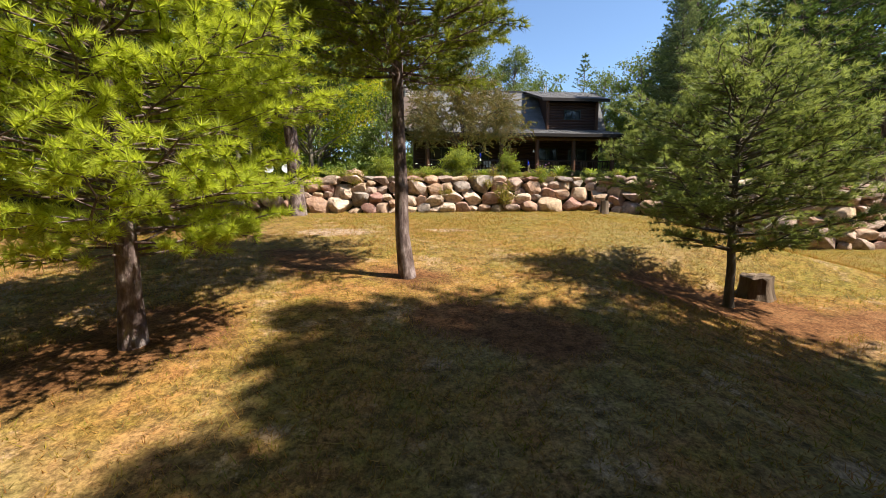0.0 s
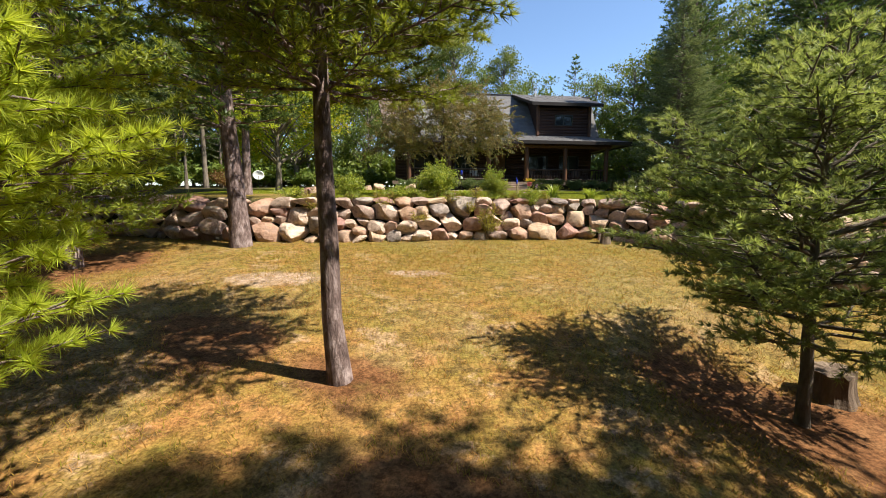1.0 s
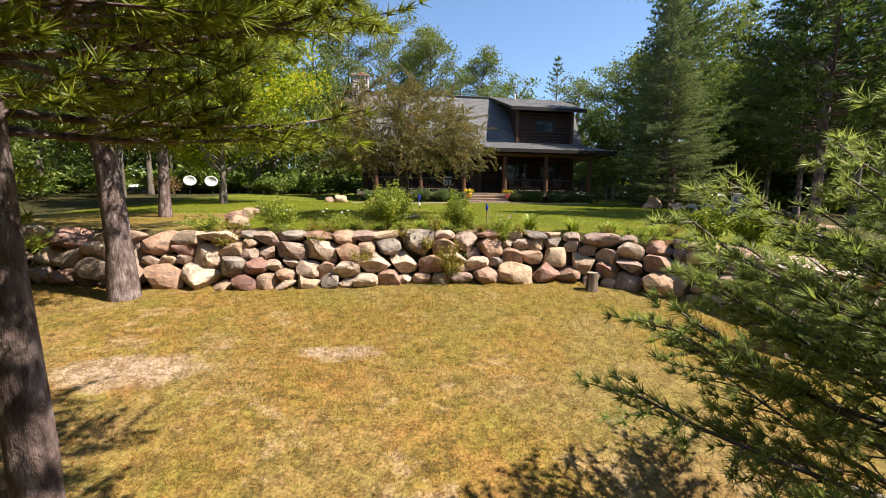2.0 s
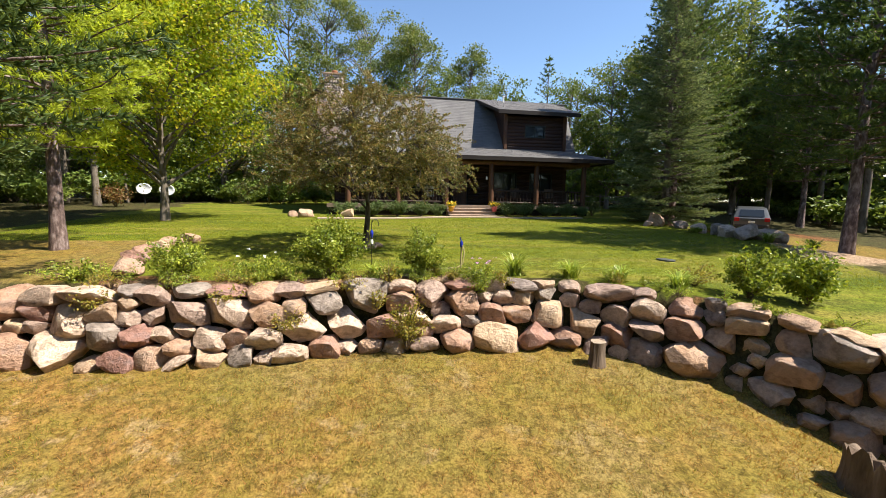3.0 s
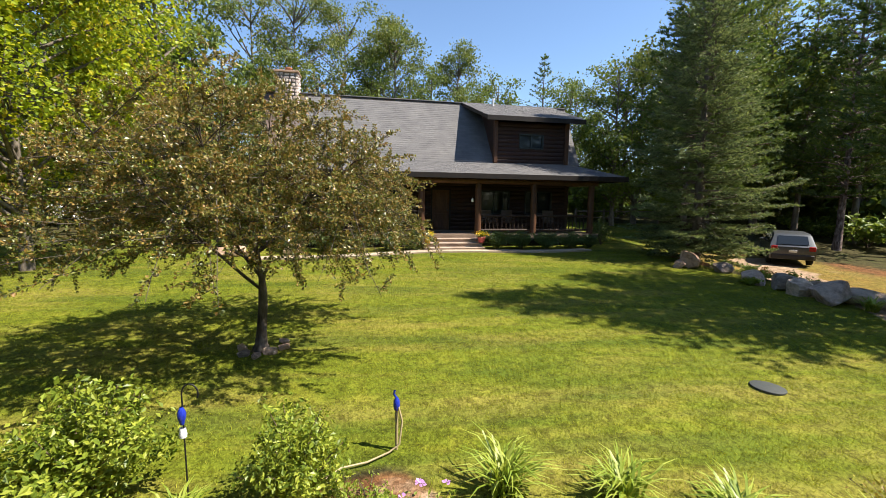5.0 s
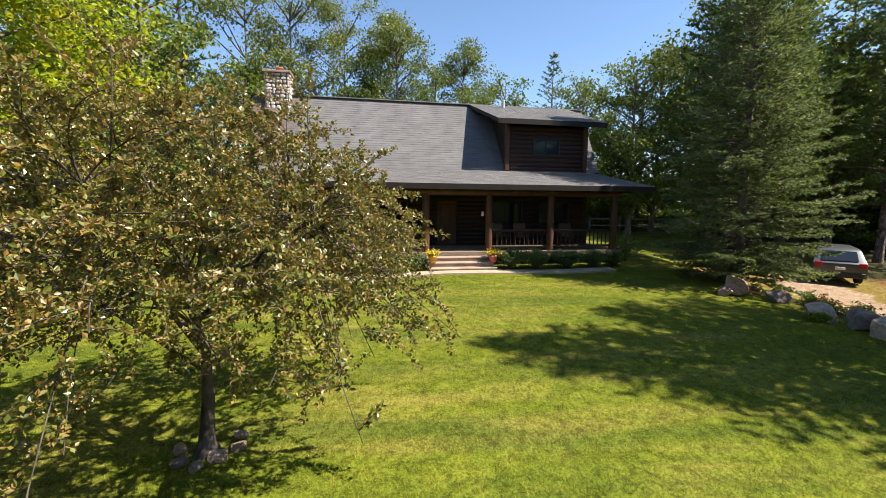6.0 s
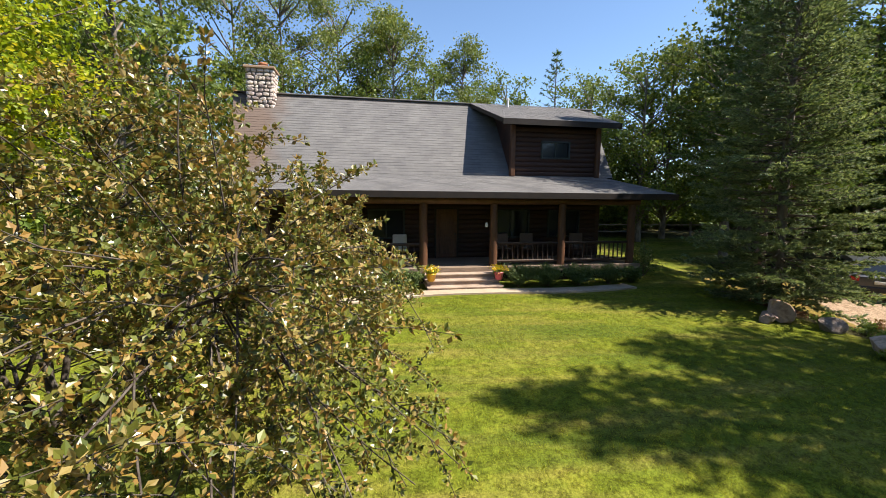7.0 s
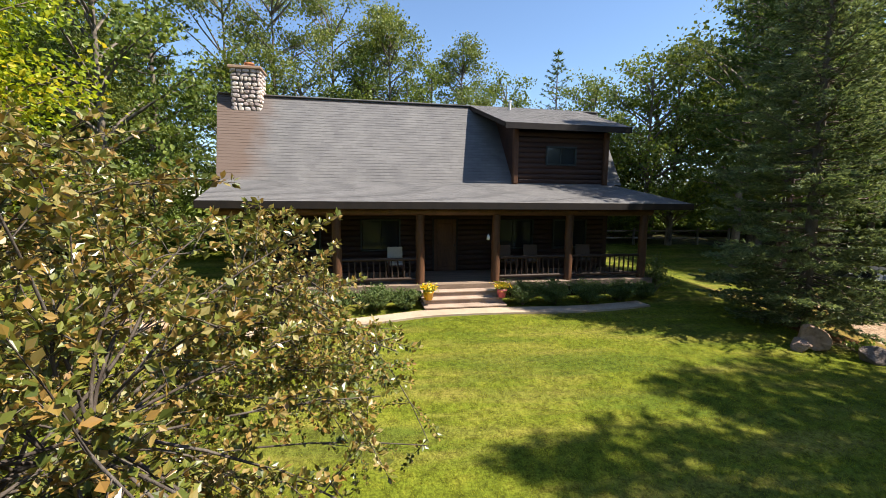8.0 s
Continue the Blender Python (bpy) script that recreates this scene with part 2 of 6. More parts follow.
M_CHIMSTONE = surf("chimney_stone", [(0.42, 0.32, 0.27), (0.62, 0.51, 0.44), (0.52, 0.46, 0.42)], 3, 30, 0.85, 0.5, 0.01, per="object", amount=0.6, hue=0.04)
M_IRON = plain("black_iron", (0.03, 0.03, 0.03), 0.5, 0.6)
M_BLUE = plain("cobalt_glass", (0.02, 0.04, 0.40), 0.12, 0.0, 0.6)
M_YELLOWPOT = plain("yellow_glaze", (0.75, 0.40, 0.02), 0.35)
M_PINKPOT = plain("pink_glaze", (0.62, 0.14, 0.16), 0.35)
M_PETAL_Y = leaf_mat("yellow_petals", [(0.75, 0.50, 0.02), (0.85, 0.62, 0.03)], 0.3)
M_PETAL_P = leaf_mat("lilac_petals", [(0.42, 0.20, 0.50), (0.60, 0.34, 0.66)], 0.3)
M_PETAL_W = leaf_mat("white_petals", [(0.70, 0.70, 0.70), (0.85, 0.85, 0.85)], 0.3)
M_HOSE = plain("tan_hose", (0.42, 0.33, 0.18), 0.5)
M_LID = plain("grey_lid", (0.16, 0.16, 0.145), 0.8)
M_LIDHOLLOW = plain("lid_hollow_shade", (0.05, 0.055, 0.05), 0.7)
M_CARPAINT = plain("silver_paint", (0.11, 0.115, 0.12), 0.3, 0.5, 0.5)
M_TYRE = plain("tyre_rubber", (0.02, 0.02, 0.02), 0.85)
M_RIM = plain("alloy_rim", (0.5, 0.5, 0.5), 0.3, 0.9)
M_BLACKTRIM = plain("black_plastic", (0.025, 0.025, 0.025), 0.5)
M_LAMPRED = plain("red_lens", (0.35, 0.02, 0.02), 0.2)
M_FENCE = surf("grey_rail", [(0.16, 0.13, 0.10), (0.28, 0.24, 0.2)], 4, 30, 0.9, 0.4, 0.008)


# ---- building helpers ----
def part(name, bm, material, parent, label=""):
    """Links a bmesh as one mesh object under a thing or a part."""
    me = bpy.data.meshes.new(name)
    bm.to_mesh(me)
    bm.free()
    me.materials.append(material)
    ob = new(name, me)
    ob.parent = parent
    if label:
        tagged(ob, label)
    return ob


def from_arrays(name, verts, faces, material, parent=None, smooth=False):
    """A mesh object from arrays of corners and of faces with equal corner counts."""
    verts, faces = np.asarray(verts, np.float32), np.asarray(faces, np.int32)
    me = bpy.data.meshes.new(name)
    n = faces.shape[1]
    me.vertices.add(len(verts))
    me.vertices.foreach_set("co", verts.ravel())
    me.loops.add(faces.size)
    me.loops.foreach_set("vertex_index", faces.ravel())
    me.polygons.add(len(faces))
    me.polygons.foreach_set("loop_start", np.arange(0, faces.size, n, dtype=np.int32))
    me.polygons.foreach_set("use_smooth", np.full(len(faces), smooth))
    me.update(calc_edges=True)
    me.materials.append(material)
    ob = new(name, me)
    ob.parent = parent
    return ob


def thing(name, m, label, category, group=""):
    e = new(name)
    e.empty_display_size = 0.2
    e.matrix_world = m
    return tagged(e, label, category, group)


def box(bm, lo, hi, bevel=0.0):
    """A box between two corners, with eased edges."""
    c = [(a + b) / 2 for a, b in zip(lo, hi)]
    s = [b - a for a, b in zip(lo, hi)]
    r = bmesh.ops.create_cube(bm, size=1.0, matrix=Matrix.LocRotScale(c, None, s))
    if bevel:
        es = list({e for v in r["verts"] for e in v.link_edges})
        bmesh.ops.bevel(bm, geom=es, offset=bevel, segments=1, affect="EDGES")
    return bm


def boxed(lo, hi, bevel=0.0):
    return box(bmesh.new(), lo, hi, bevel)


def tubes(paths, sides=6):
    """Tapered tubes along paths of (points, radii): corners and quads."""
    V, F, base = [], [], 0
    ang = np.arange(sides) * 2 * np.pi / sides
    for pts, rad in paths:
        pts, rad = np.asarray(pts, float), np.asarray(rad, float)
        tan = np.gradient(pts, axis=0)
        tan /= np.linalg.norm(tan, axis=1)[:, None] + 1e-9
        ref = np.array([1.0, 0, 0]) if abs(tan[0][2]) > 0.7 else np.array([0, 0, 1.0])
        u = np.cross(tan, ref)
        u /= np.linalg.norm(u, axis=1)[:, None] + 1e-9
        w = np.cross(tan, u)
        ring = pts[:, None] + rad[:, None, None] * (np.cos(ang)[None, :, None] * u[:, None] + np.sin(ang)[None, :, None] * w[:, None])
        V.append(ring.reshape(-1, 3))
        k = len(pts)
        i, j = np.meshgrid(np.arange(k - 1), np.arange(sides), indexing="ij")
        j2 = (j + 1) % sides
        F.append(np.stack([base + i * sides + j, base + i * sides + j2, base + (i + 1) * sides + j2, base + (i + 1) * sides + j], -1).reshape(-1, 4))
        base += k * sides
    return np.concatenate(V), np.concatenate(F)


def needles(rng, pos, direc, per, length, width, spread):
    """Fans of needles: one thin triangle each."""
    n = len(pos)
    d = np.repeat(direc, per, 0) + rng.normal(0, spread, (n * per, 3))
    d /= np.linalg.norm(d, axis=1)[:, None] + 1e-9
    p = np.repeat(pos, per, 0)
    side = np.cross(d, rng.normal(0, 1, (n * per, 3)))
    side /= np.linalg.norm(side, axis=1)[:, None] + 1e-9
    ln = length * rng.uniform(0.7, 1.15, (n * per, 1))
    V = np.stack([p + side * width / 2, p - side * width / 2, p + d * ln], 1).reshape(-1, 3)
    return V, np.arange(n * per * 3).reshape(-1, 3)


def leaves(rng, pos, size, up=0.6, ratio=0.6):
    """Pointed leaves, each a folded quad."""
    n = len(pos)
    nrm = rng.normal(0, 1, (n, 3)) + np.array([0, 0, up])
    nrm /= np.linalg.norm(nrm, axis=1)[:, None] + 1e-9
    d = np.cross(nrm, rng.normal(0, 1, (n, 3)))
    d /= np.linalg.norm(d, axis=1)[:, None] + 1e-9
    s = np.cross(nrm, d)
    sz = size * rng.uniform(0.6, 1.25, (n, 1))
    V = np.stack([pos - d * sz / 2, pos + s * sz * ratio / 2 + nrm * sz * 0.12, pos + d * sz / 2, pos - s * sz * ratio / 2 + nrm * sz * 0.12], 1).reshape(-1, 3)
    return V, np.arange(n * 4).reshape(-1, 4)


# ---- ground ----
WALL_LINE = [(-60, 17.0), (-16, 15.2), (-8.9, 14.6), (-6.7, 14.15), (-4.4, 14.1), (-2.3, 13.85), (0, 14.0), (1.0, 14.3), (2.8, 14.4), (5.0, 14.4), (5.9, 13.95),
             (6.6, 13.55), (7.4, 12.9), (7.95, 12.0), (9.0, 11.0), (10.5, 10.6), (13, 10.8), (16, 11.6), (60, 16)]


def smooth(a, b, x):
    t = np.clip((x - a) / (b - a), 0, 1)
    return t * t * (3 - 2 * t)


def wall_y(x):
    return np.interp(x, [p[0] for p in WALL_LINE], [p[1] for p in WALL_LINE])


def low_z(x, y):
    yy = np.clip(y, -30, 40)
    dip = np.maximum(0.42 * smooth(2.0, 4.8, x) * smooth(8.8, 7.2, y), 0.5 * smooth(6.5, 9.5, x) * smooth(13.5, 11, y))
    return 0.45 - dip + 0.11 * (np.where(yy > 0, yy, yy * 0.4) - 6.8) + 0.04 * np.sin(x * 0.9 + y * 0.4) * np.sin(y * 0.7)


def high_z(x, y):
    yy = np.clip(y, 0, 60)
    z = 2.5 + 0.036 * (yy - 16) + 0.02 * np.sin(x * 0.7 + 1) * np.sin(y * 0.6)
    z = z - 0.5 * smooth(-9, -16, x) * smooth(30, 18, y)
    z = z - 0.95 * smooth(14.6, 19.5, x) * smooth(13, 20, y) * smooth(46, 36, y)
    return z - 0.28 * smooth(6.5, 10, x) * smooth(16.5, 13, y)


def ground_z(x, y):
    x, y = np.asarray(x, float), np.asarray(y, float)
    d = y - wall_y(x)
    return low_z(x, y) + (high_z(x, y) - low_z(x, y)) * smooth(0.12, 0.62, d) * smooth(40, 20, np.abs(x - 0)) + (high_z(x, y) - low_z(x, y)) * smooth(0, 6, d) * (1 - smooth(40, 20, np.abs(x)))


def gz(x, y):
    return float(ground_z(x, y))


def axis_steps(lo, hi, step, reach):
    mid = list(np.arange(lo, hi + 1e-6, step))
    out, s = [], step
    v = hi
    while v < reach:
        s *= 1.35
        v += s
        out.append(v)
    left, s, v = [], step, lo
    while v > -reach:
        s *= 1.35
        v -= s
        left.append(v)
    return np.array(left[::-1] + mid + out)


def mix_noise(x, y, k):
    return (np.sin(x * 1.3 * k + 1.7) * np.sin(y * 1.1 * k + 0.3) + 0.6 * np.sin(x * 2.9 * k - y * 1.7 * k) + 0.4 * np.sin(y * 4.3 * k + x * 2.1 * k)) / 2


def cover_at(x, y):
    """Shares of lawn, sand, litter and dry grass."""
    n = mix_noise(x, y, 0.8)
    d = y - wall_y(x)
    above = smooth(0.5, 0.9, d)
    lawn = above * smooth(-13.5, -11.5, x + n) * smooth(15.2, 14.2, x - 0.35 * (y - 20) * smooth(26, 20, y) + 0.3 * n) * smooth(47, 44, y + n)
    lawn = lawn * (1 - smooth(-3.6, -4.4, x) * smooth(20.5, 19, y))
    lawn = np.maximum(lawn, above * smooth(12, 14, x) * smooth(28, 29.5, y) * smooth(46, 43, y) * smooth(27, 25, x) * np.maximum(smooth(17.2, 16.4, x), smooth(33.5, 35, y)))
    drive = above * smooth(1.9, 1.2, np.abs(x - 18.2 - 0.55 * (y - 24) + 0.3 * n)) * smooth(15, 18, y) * smooth(34, 31.5, y)
    face = smooth(-0.05, 0.1, d) * smooth(0.85, 0.6, d)
    dry = (1 - above) * (1 - face) * smooth(-15, -12, x + n) * smooth(15, 12, x + n) * smooth(-14, -8, y)
    dry = np.maximum(dry, above * smooth(-3.4, -4.2, x) * smooth(-12, -10, x) * smooth(21, 19, y))
    dry = np.maximum(dry, above * smooth(15.5, 16.5, x) * smooth(27, 25, x) * smooth(15, 17, y) * smooth(36, 33, y) * 0.8)
    for cx, cy, rx, ry in ((-2.6, 10.4, 1.9, 0.7), (0.2, 10.9, 1.2, 0.35)):
        drive = np.maximum(drive, (1 - above) * 0.62 * smooth(1.2, 0.3, np.hypot((x - cx) / rx, (y - cy) / ry) + 0.3 * n))
    litter = np.zeros_like(n)
    bed = smooth(0.4, 0.6, d) * smooth(1.3, 0.8, d + 0.4 * n + 0.45 * smooth(3.2, 4.6, x)) * smooth(-4, -3, x) * smooth(12, 10, x)
    for cx, cy, r in ((-0.7, 6.8, 1.3), (-2.6, 7.6, 1.5), (0.9, 4.6, 1.6), (4.4, 6.4, 2.7), (-3.3, 4.4, 2.5), (-7.4, 11.4, 2.6), (7.0, 5.5, 2.2), (15.4, 27.2, 3.2), (20.5, 21.0, 3.5), (26.0, 29.5, 3.5)):
        litter = np.maximum(litter, 0.72 * smooth(r, r * 0.2, np.hypot(x - cx, y - cy) + 0.7 * n))
    return lawn * (1 - bed), np.maximum(drive, bed * 0.5), np.maximum(litter * np.where(x < 14, 1 - above, 0.95), bed * 0.8), dry * (1 - bed)


def build_ground():
    xs, ys = axis_steps(-14, 20, 0.22, 900), axis_steps(-3, 34, 0.22, 900)
    X, Y = np.meshgrid(xs, ys)
    Z = ground_z(X, Y)
    V = np.stack([X, Y, Z], -1).reshape(-1, 3)
    nx, ny = len(xs), len(ys)
    i, j = np.meshgrid(np.arange(ny - 1), np.arange(nx - 1), indexing="ij")
    F = np.stack([i * nx + j, i * nx + j + 1, (i + 1) * nx + j + 1, (i + 1) * nx + j], -1).reshape(-1, 4)
    ob = from_arrays("ground", V, F, M_GROUND, smooth=True)
    cov = np.stack([a.ravel() for a in cover_at(X, Y)], -1).astype(np.float32)
    ca = ob.data.color_attributes.new("cover", "FLOAT_COLOR", "POINT")
    ca.data.foreach_set("color", cov.ravel())
    return tagged(ob, "mown green lawn above dry sunburnt rough grass and woodland floor", "ground", kind="structure")


build_ground()


def grass(name, n, lo, hi, keep, blades, height, width, lean, material, label, seed):
    """Blades strewn over the ground where keep() says."""
    rng = np.random.default_rng(seed)
    x, y = rng.uniform(lo[0], hi[0], n), rng.uniform(lo[1], hi[1], n)
    ok = keep(x, y, rng.uniform(0, 1, n))
    x, y = x[ok], y[ok]
    p = np.stack([x, y, ground_z(x, y) - 0.01], -1)
    pos = np.repeat(p, blades, 0) + np.c_[rng.normal(0, 0.035, (len(p) * blades, 2)), np.zeros(len(p) * blades)]
    d = np.tile([0, 0, 1.0], (len(pos), 1)) + np.c_[rng.normal(0, lean, (len(pos), 2)), np.zeros(len(pos))]
    a = rng.uniform(0, np.pi, len(pos))
    side = np.stack([np.cos(a), np.sin(a), 0 * a], -1) * width / 2
    h = height * rng.uniform(0.5, 1.3, (len(pos), 1))
    V = np.stack([pos + side, pos - side, pos + d * h], 1).reshape(-1, 3)
    ob = from_arrays(name, V, np.arange(len(V)).reshape(-1, 3), material)
    return tagged(ob, label, "grass", kind="stuff")


grass("lawn_grass", 70000, (-11, 14.6), (15, 29), lambda x, y, u: cover_at(x, y)[0] > 0.5 + 0 * u, 4, 0.042, 0.010, 0.55, M_LAWN, "short mown green lawn grass in full sun", 3)
grass("rough_grass", 120000, (-11, -1), (12, 14.4), lambda x, y, u: (cover_at(x, y)[3] > 0.5) & (cover_at(x, y)[2] < 0.6) & (y < wall_y(x)) & (u < 0.55 + 0.45 * mix_noise(x, y, 0.6)), 3, 0.055, 0.011, 0.75, M_DRY, "dry straw-coloured rough grass with green patches", 4)


# ---- house ----
HOUSE = pose(6.95, 30.77, 3.6, 0, 0, 5.0)
house = thing("house", HOUSE, "dark log house with grey shingle roof, shed dormer and deep porch", "house")
X0, X1 = -9.0, 5.75                 # side walls
YW, YB = 2.4, 8.8                   # front and back walls
Z_BREAK, Y_RIDGE, Z_RIDGE = 3.5, 5.6, 7.12


def log_wall(parent, x0, x1, y, z0, z1, gaps=()):
    """Horizontal round logs, cut at openings (x0, x1, z0, z1)."""
    wall = part("wall", boxed((x0, y + 0.06, z0), (x1, y + 0.2, z1)), M_LOG, parent) if not gaps else None
    n = int((z1 - z0) / 0.2)
    for i in range(n):
        zc = z0 + (i + 0.5) * (z1 - z0) / n
        runs = [(x0, x1)]
        for g0, g1, h0, h1 in gaps:
            if h0 < zc < h1:
                runs = [r for a, b in runs for r in ((a, min(b, g0)), (max(a, g1), b)) if r[1] - r[0] > 0.05]
        for a, b in runs:
            V, F = tubes([([(a, 0, 0), ((a + b) / 2, 0, 0), (b, 0, 0)], [0.115, 0.118, 0.115])], 10)
            ob = from_arrays("log", V, F, M_LOG, parent, True)
            ob.location = (0, y + 0.06, zc)
            ob.scale = (1, 0.55, 1)


def window(parent, x0, x1, z0, z1, y, mullions=1):
    w = new("window")
    w.parent = parent
    fr = bmesh.new()
    for lo, hi in (((x0 - 0.07, z0 - 0.07), (x1 + 0.07, z0)), ((x0 - 0.07, z1), (x1 + 0.07, z1 + 0.07)), ((x0 - 0.07, z0), (x0, z1)), ((x1, z0), (x1 + 0.07, z1))):
        box(fr, (lo[0], y - 0.09, lo[1]), (hi[0], y + 0.1, hi[1]), 0.008)
    part("frame", fr, M_FRAME, w)
    for k in range(mullions + 1):
        a, b = x0 + (x1 - x0) * k / (mullions + 1), x0 + (x1 - x0) * (k + 1) / (mullions + 1)
        part("pane", boxed((a + 0.02, y, z0), (b - 0.02, y + 0.012, z1)), M_GLASS, w)
        if k:
            part("mullion", boxed((a - 0.025, y - 0.03, z0), (a + 0.025, y + 0.04, z1), 0.006), M_FRAME, w)
    return w


def roof_plane(parent, corners, thick, material, course=0.16, tab=0.34, seed=0):
    """A sloping slab with overlapping shingle courses: eave left, eave right, ridge right, ridge left."""
    rng = np.random.default_rng(seed)
    a, b, c, d = [np.array(p, float) for p in corners]
    nrm = np.cross(b - a, d - a)
    nrm /= np.linalg.norm(nrm)
    bm = bmesh.new()
    top = [bm.verts.new(p) for p in (a, b, c, d)]
    bot = [bm.verts.new(p - nrm * thick) for p in (a, b, c, d)]
    bm.faces.new(top)
    bm.faces.new(bot[::-1])
    for i in range(4):
        bm.faces.new((top[i], bot[i], bot[(i + 1) % 4], top[(i + 1) % 4]))
    deck = part("roof", bm, M_TRIMWOOD, parent)
    rows = max(2, int(np.linalg.norm((d + c - a - b) / 2) / course))
    V, F = [], []
    for r in range(rows):
        s0, s1 = r / rows, min(1.0, (r + 1.25) / rows)
        l0, l1 = a + (d - a) * s0, a + (d - a) * s1
        r0, r1 = b + (c - b) * s0, b + (c - b) * s1
        n = max(1, int(np.linalg.norm(r0 - l0) / tab))
        cuts = np.clip((np.arange(n + 1) + (0.5 if r % 2 else 0) + rng.uniform(-0.06, 0.06, n + 1)) / n, 0, 1)
        cuts[0], cuts[-1] = 0, 1
        for k in range(n):
            u0, u1 = cuts[k], cuts[k + 1]
            if u1 - u0 < 1e-4:
                continue
            h = 0.013 + rng.uniform(0, 0.004)
            drop = (a - d) / np.linalg.norm(d - a) * rng.uniform(0, 0.012)
            p = [l0 + (r0 - l0) * u0 + nrm * h + drop, l0 + (r0 - l0) * u1 + nrm * h + drop, l1 + (r1 - l1) * u1 + nrm * 0.006, l1 + (r1 - l1) * u0 + nrm * 0.006]
            base = len(V)
            V += p + [p[0] - nrm * 0.012, p[1] - nrm * 0.012]
            F += [(base, base + 1, base + 2, base + 3), (base + 4, base + 5, base + 1, base)]
    sh = from_arrays("shingles", V, F, material, deck)
    return tagged(sh, "weathered grey asphalt shingles in courses", kind="stuff")


def shingle_mat():
    m = surf("shingles", [(0.125, 0.12, 0.12), (0.145, 0.138, 0.136), (0.165, 0.157, 0.153)], 1.2, 45, 0.9, 0.4, 0.006, per="island", amount=0.16, spec=0.25)
    nt = m.node_tree
    b = nt.nodes["Principled BSDF"]
    src = b.inputs["Base Color"].links[0].from_socket
    tc = nt.nodes.new("ShaderNodeTexCoord")
    sp = nt.nodes.new("ShaderNodeSeparateXYZ")
    nt.links.new(tc.outputs["Object"], sp.inputs[0])
    f = maths(nt, "ADD", sp.outputs[0], maths(nt, "MULTIPLY", noise_tex(nt, 1.4, 4), 1.3))
    stain = maths(nt, "MULTIPLY", ramp(nt, maths(nt, "MULTIPLY", f, -0.1), [(0, 0, 0), (1, 1, 1)], 0.72, 0.83), ramp(nt, maths(nt, "MULTIPLY", sp.outputs[1], 0.2), [(0, 0, 0), (1, 1, 1)], 0.44, 0.52))
    nt.links.new(mix_rgb(nt, maths(nt, "MULTIPLY", stain, 0.75), src, (0.115, 0.072, 0.05)), b.inputs["Base Color"])
    return m


M_SHINGLE = shingle_mat()


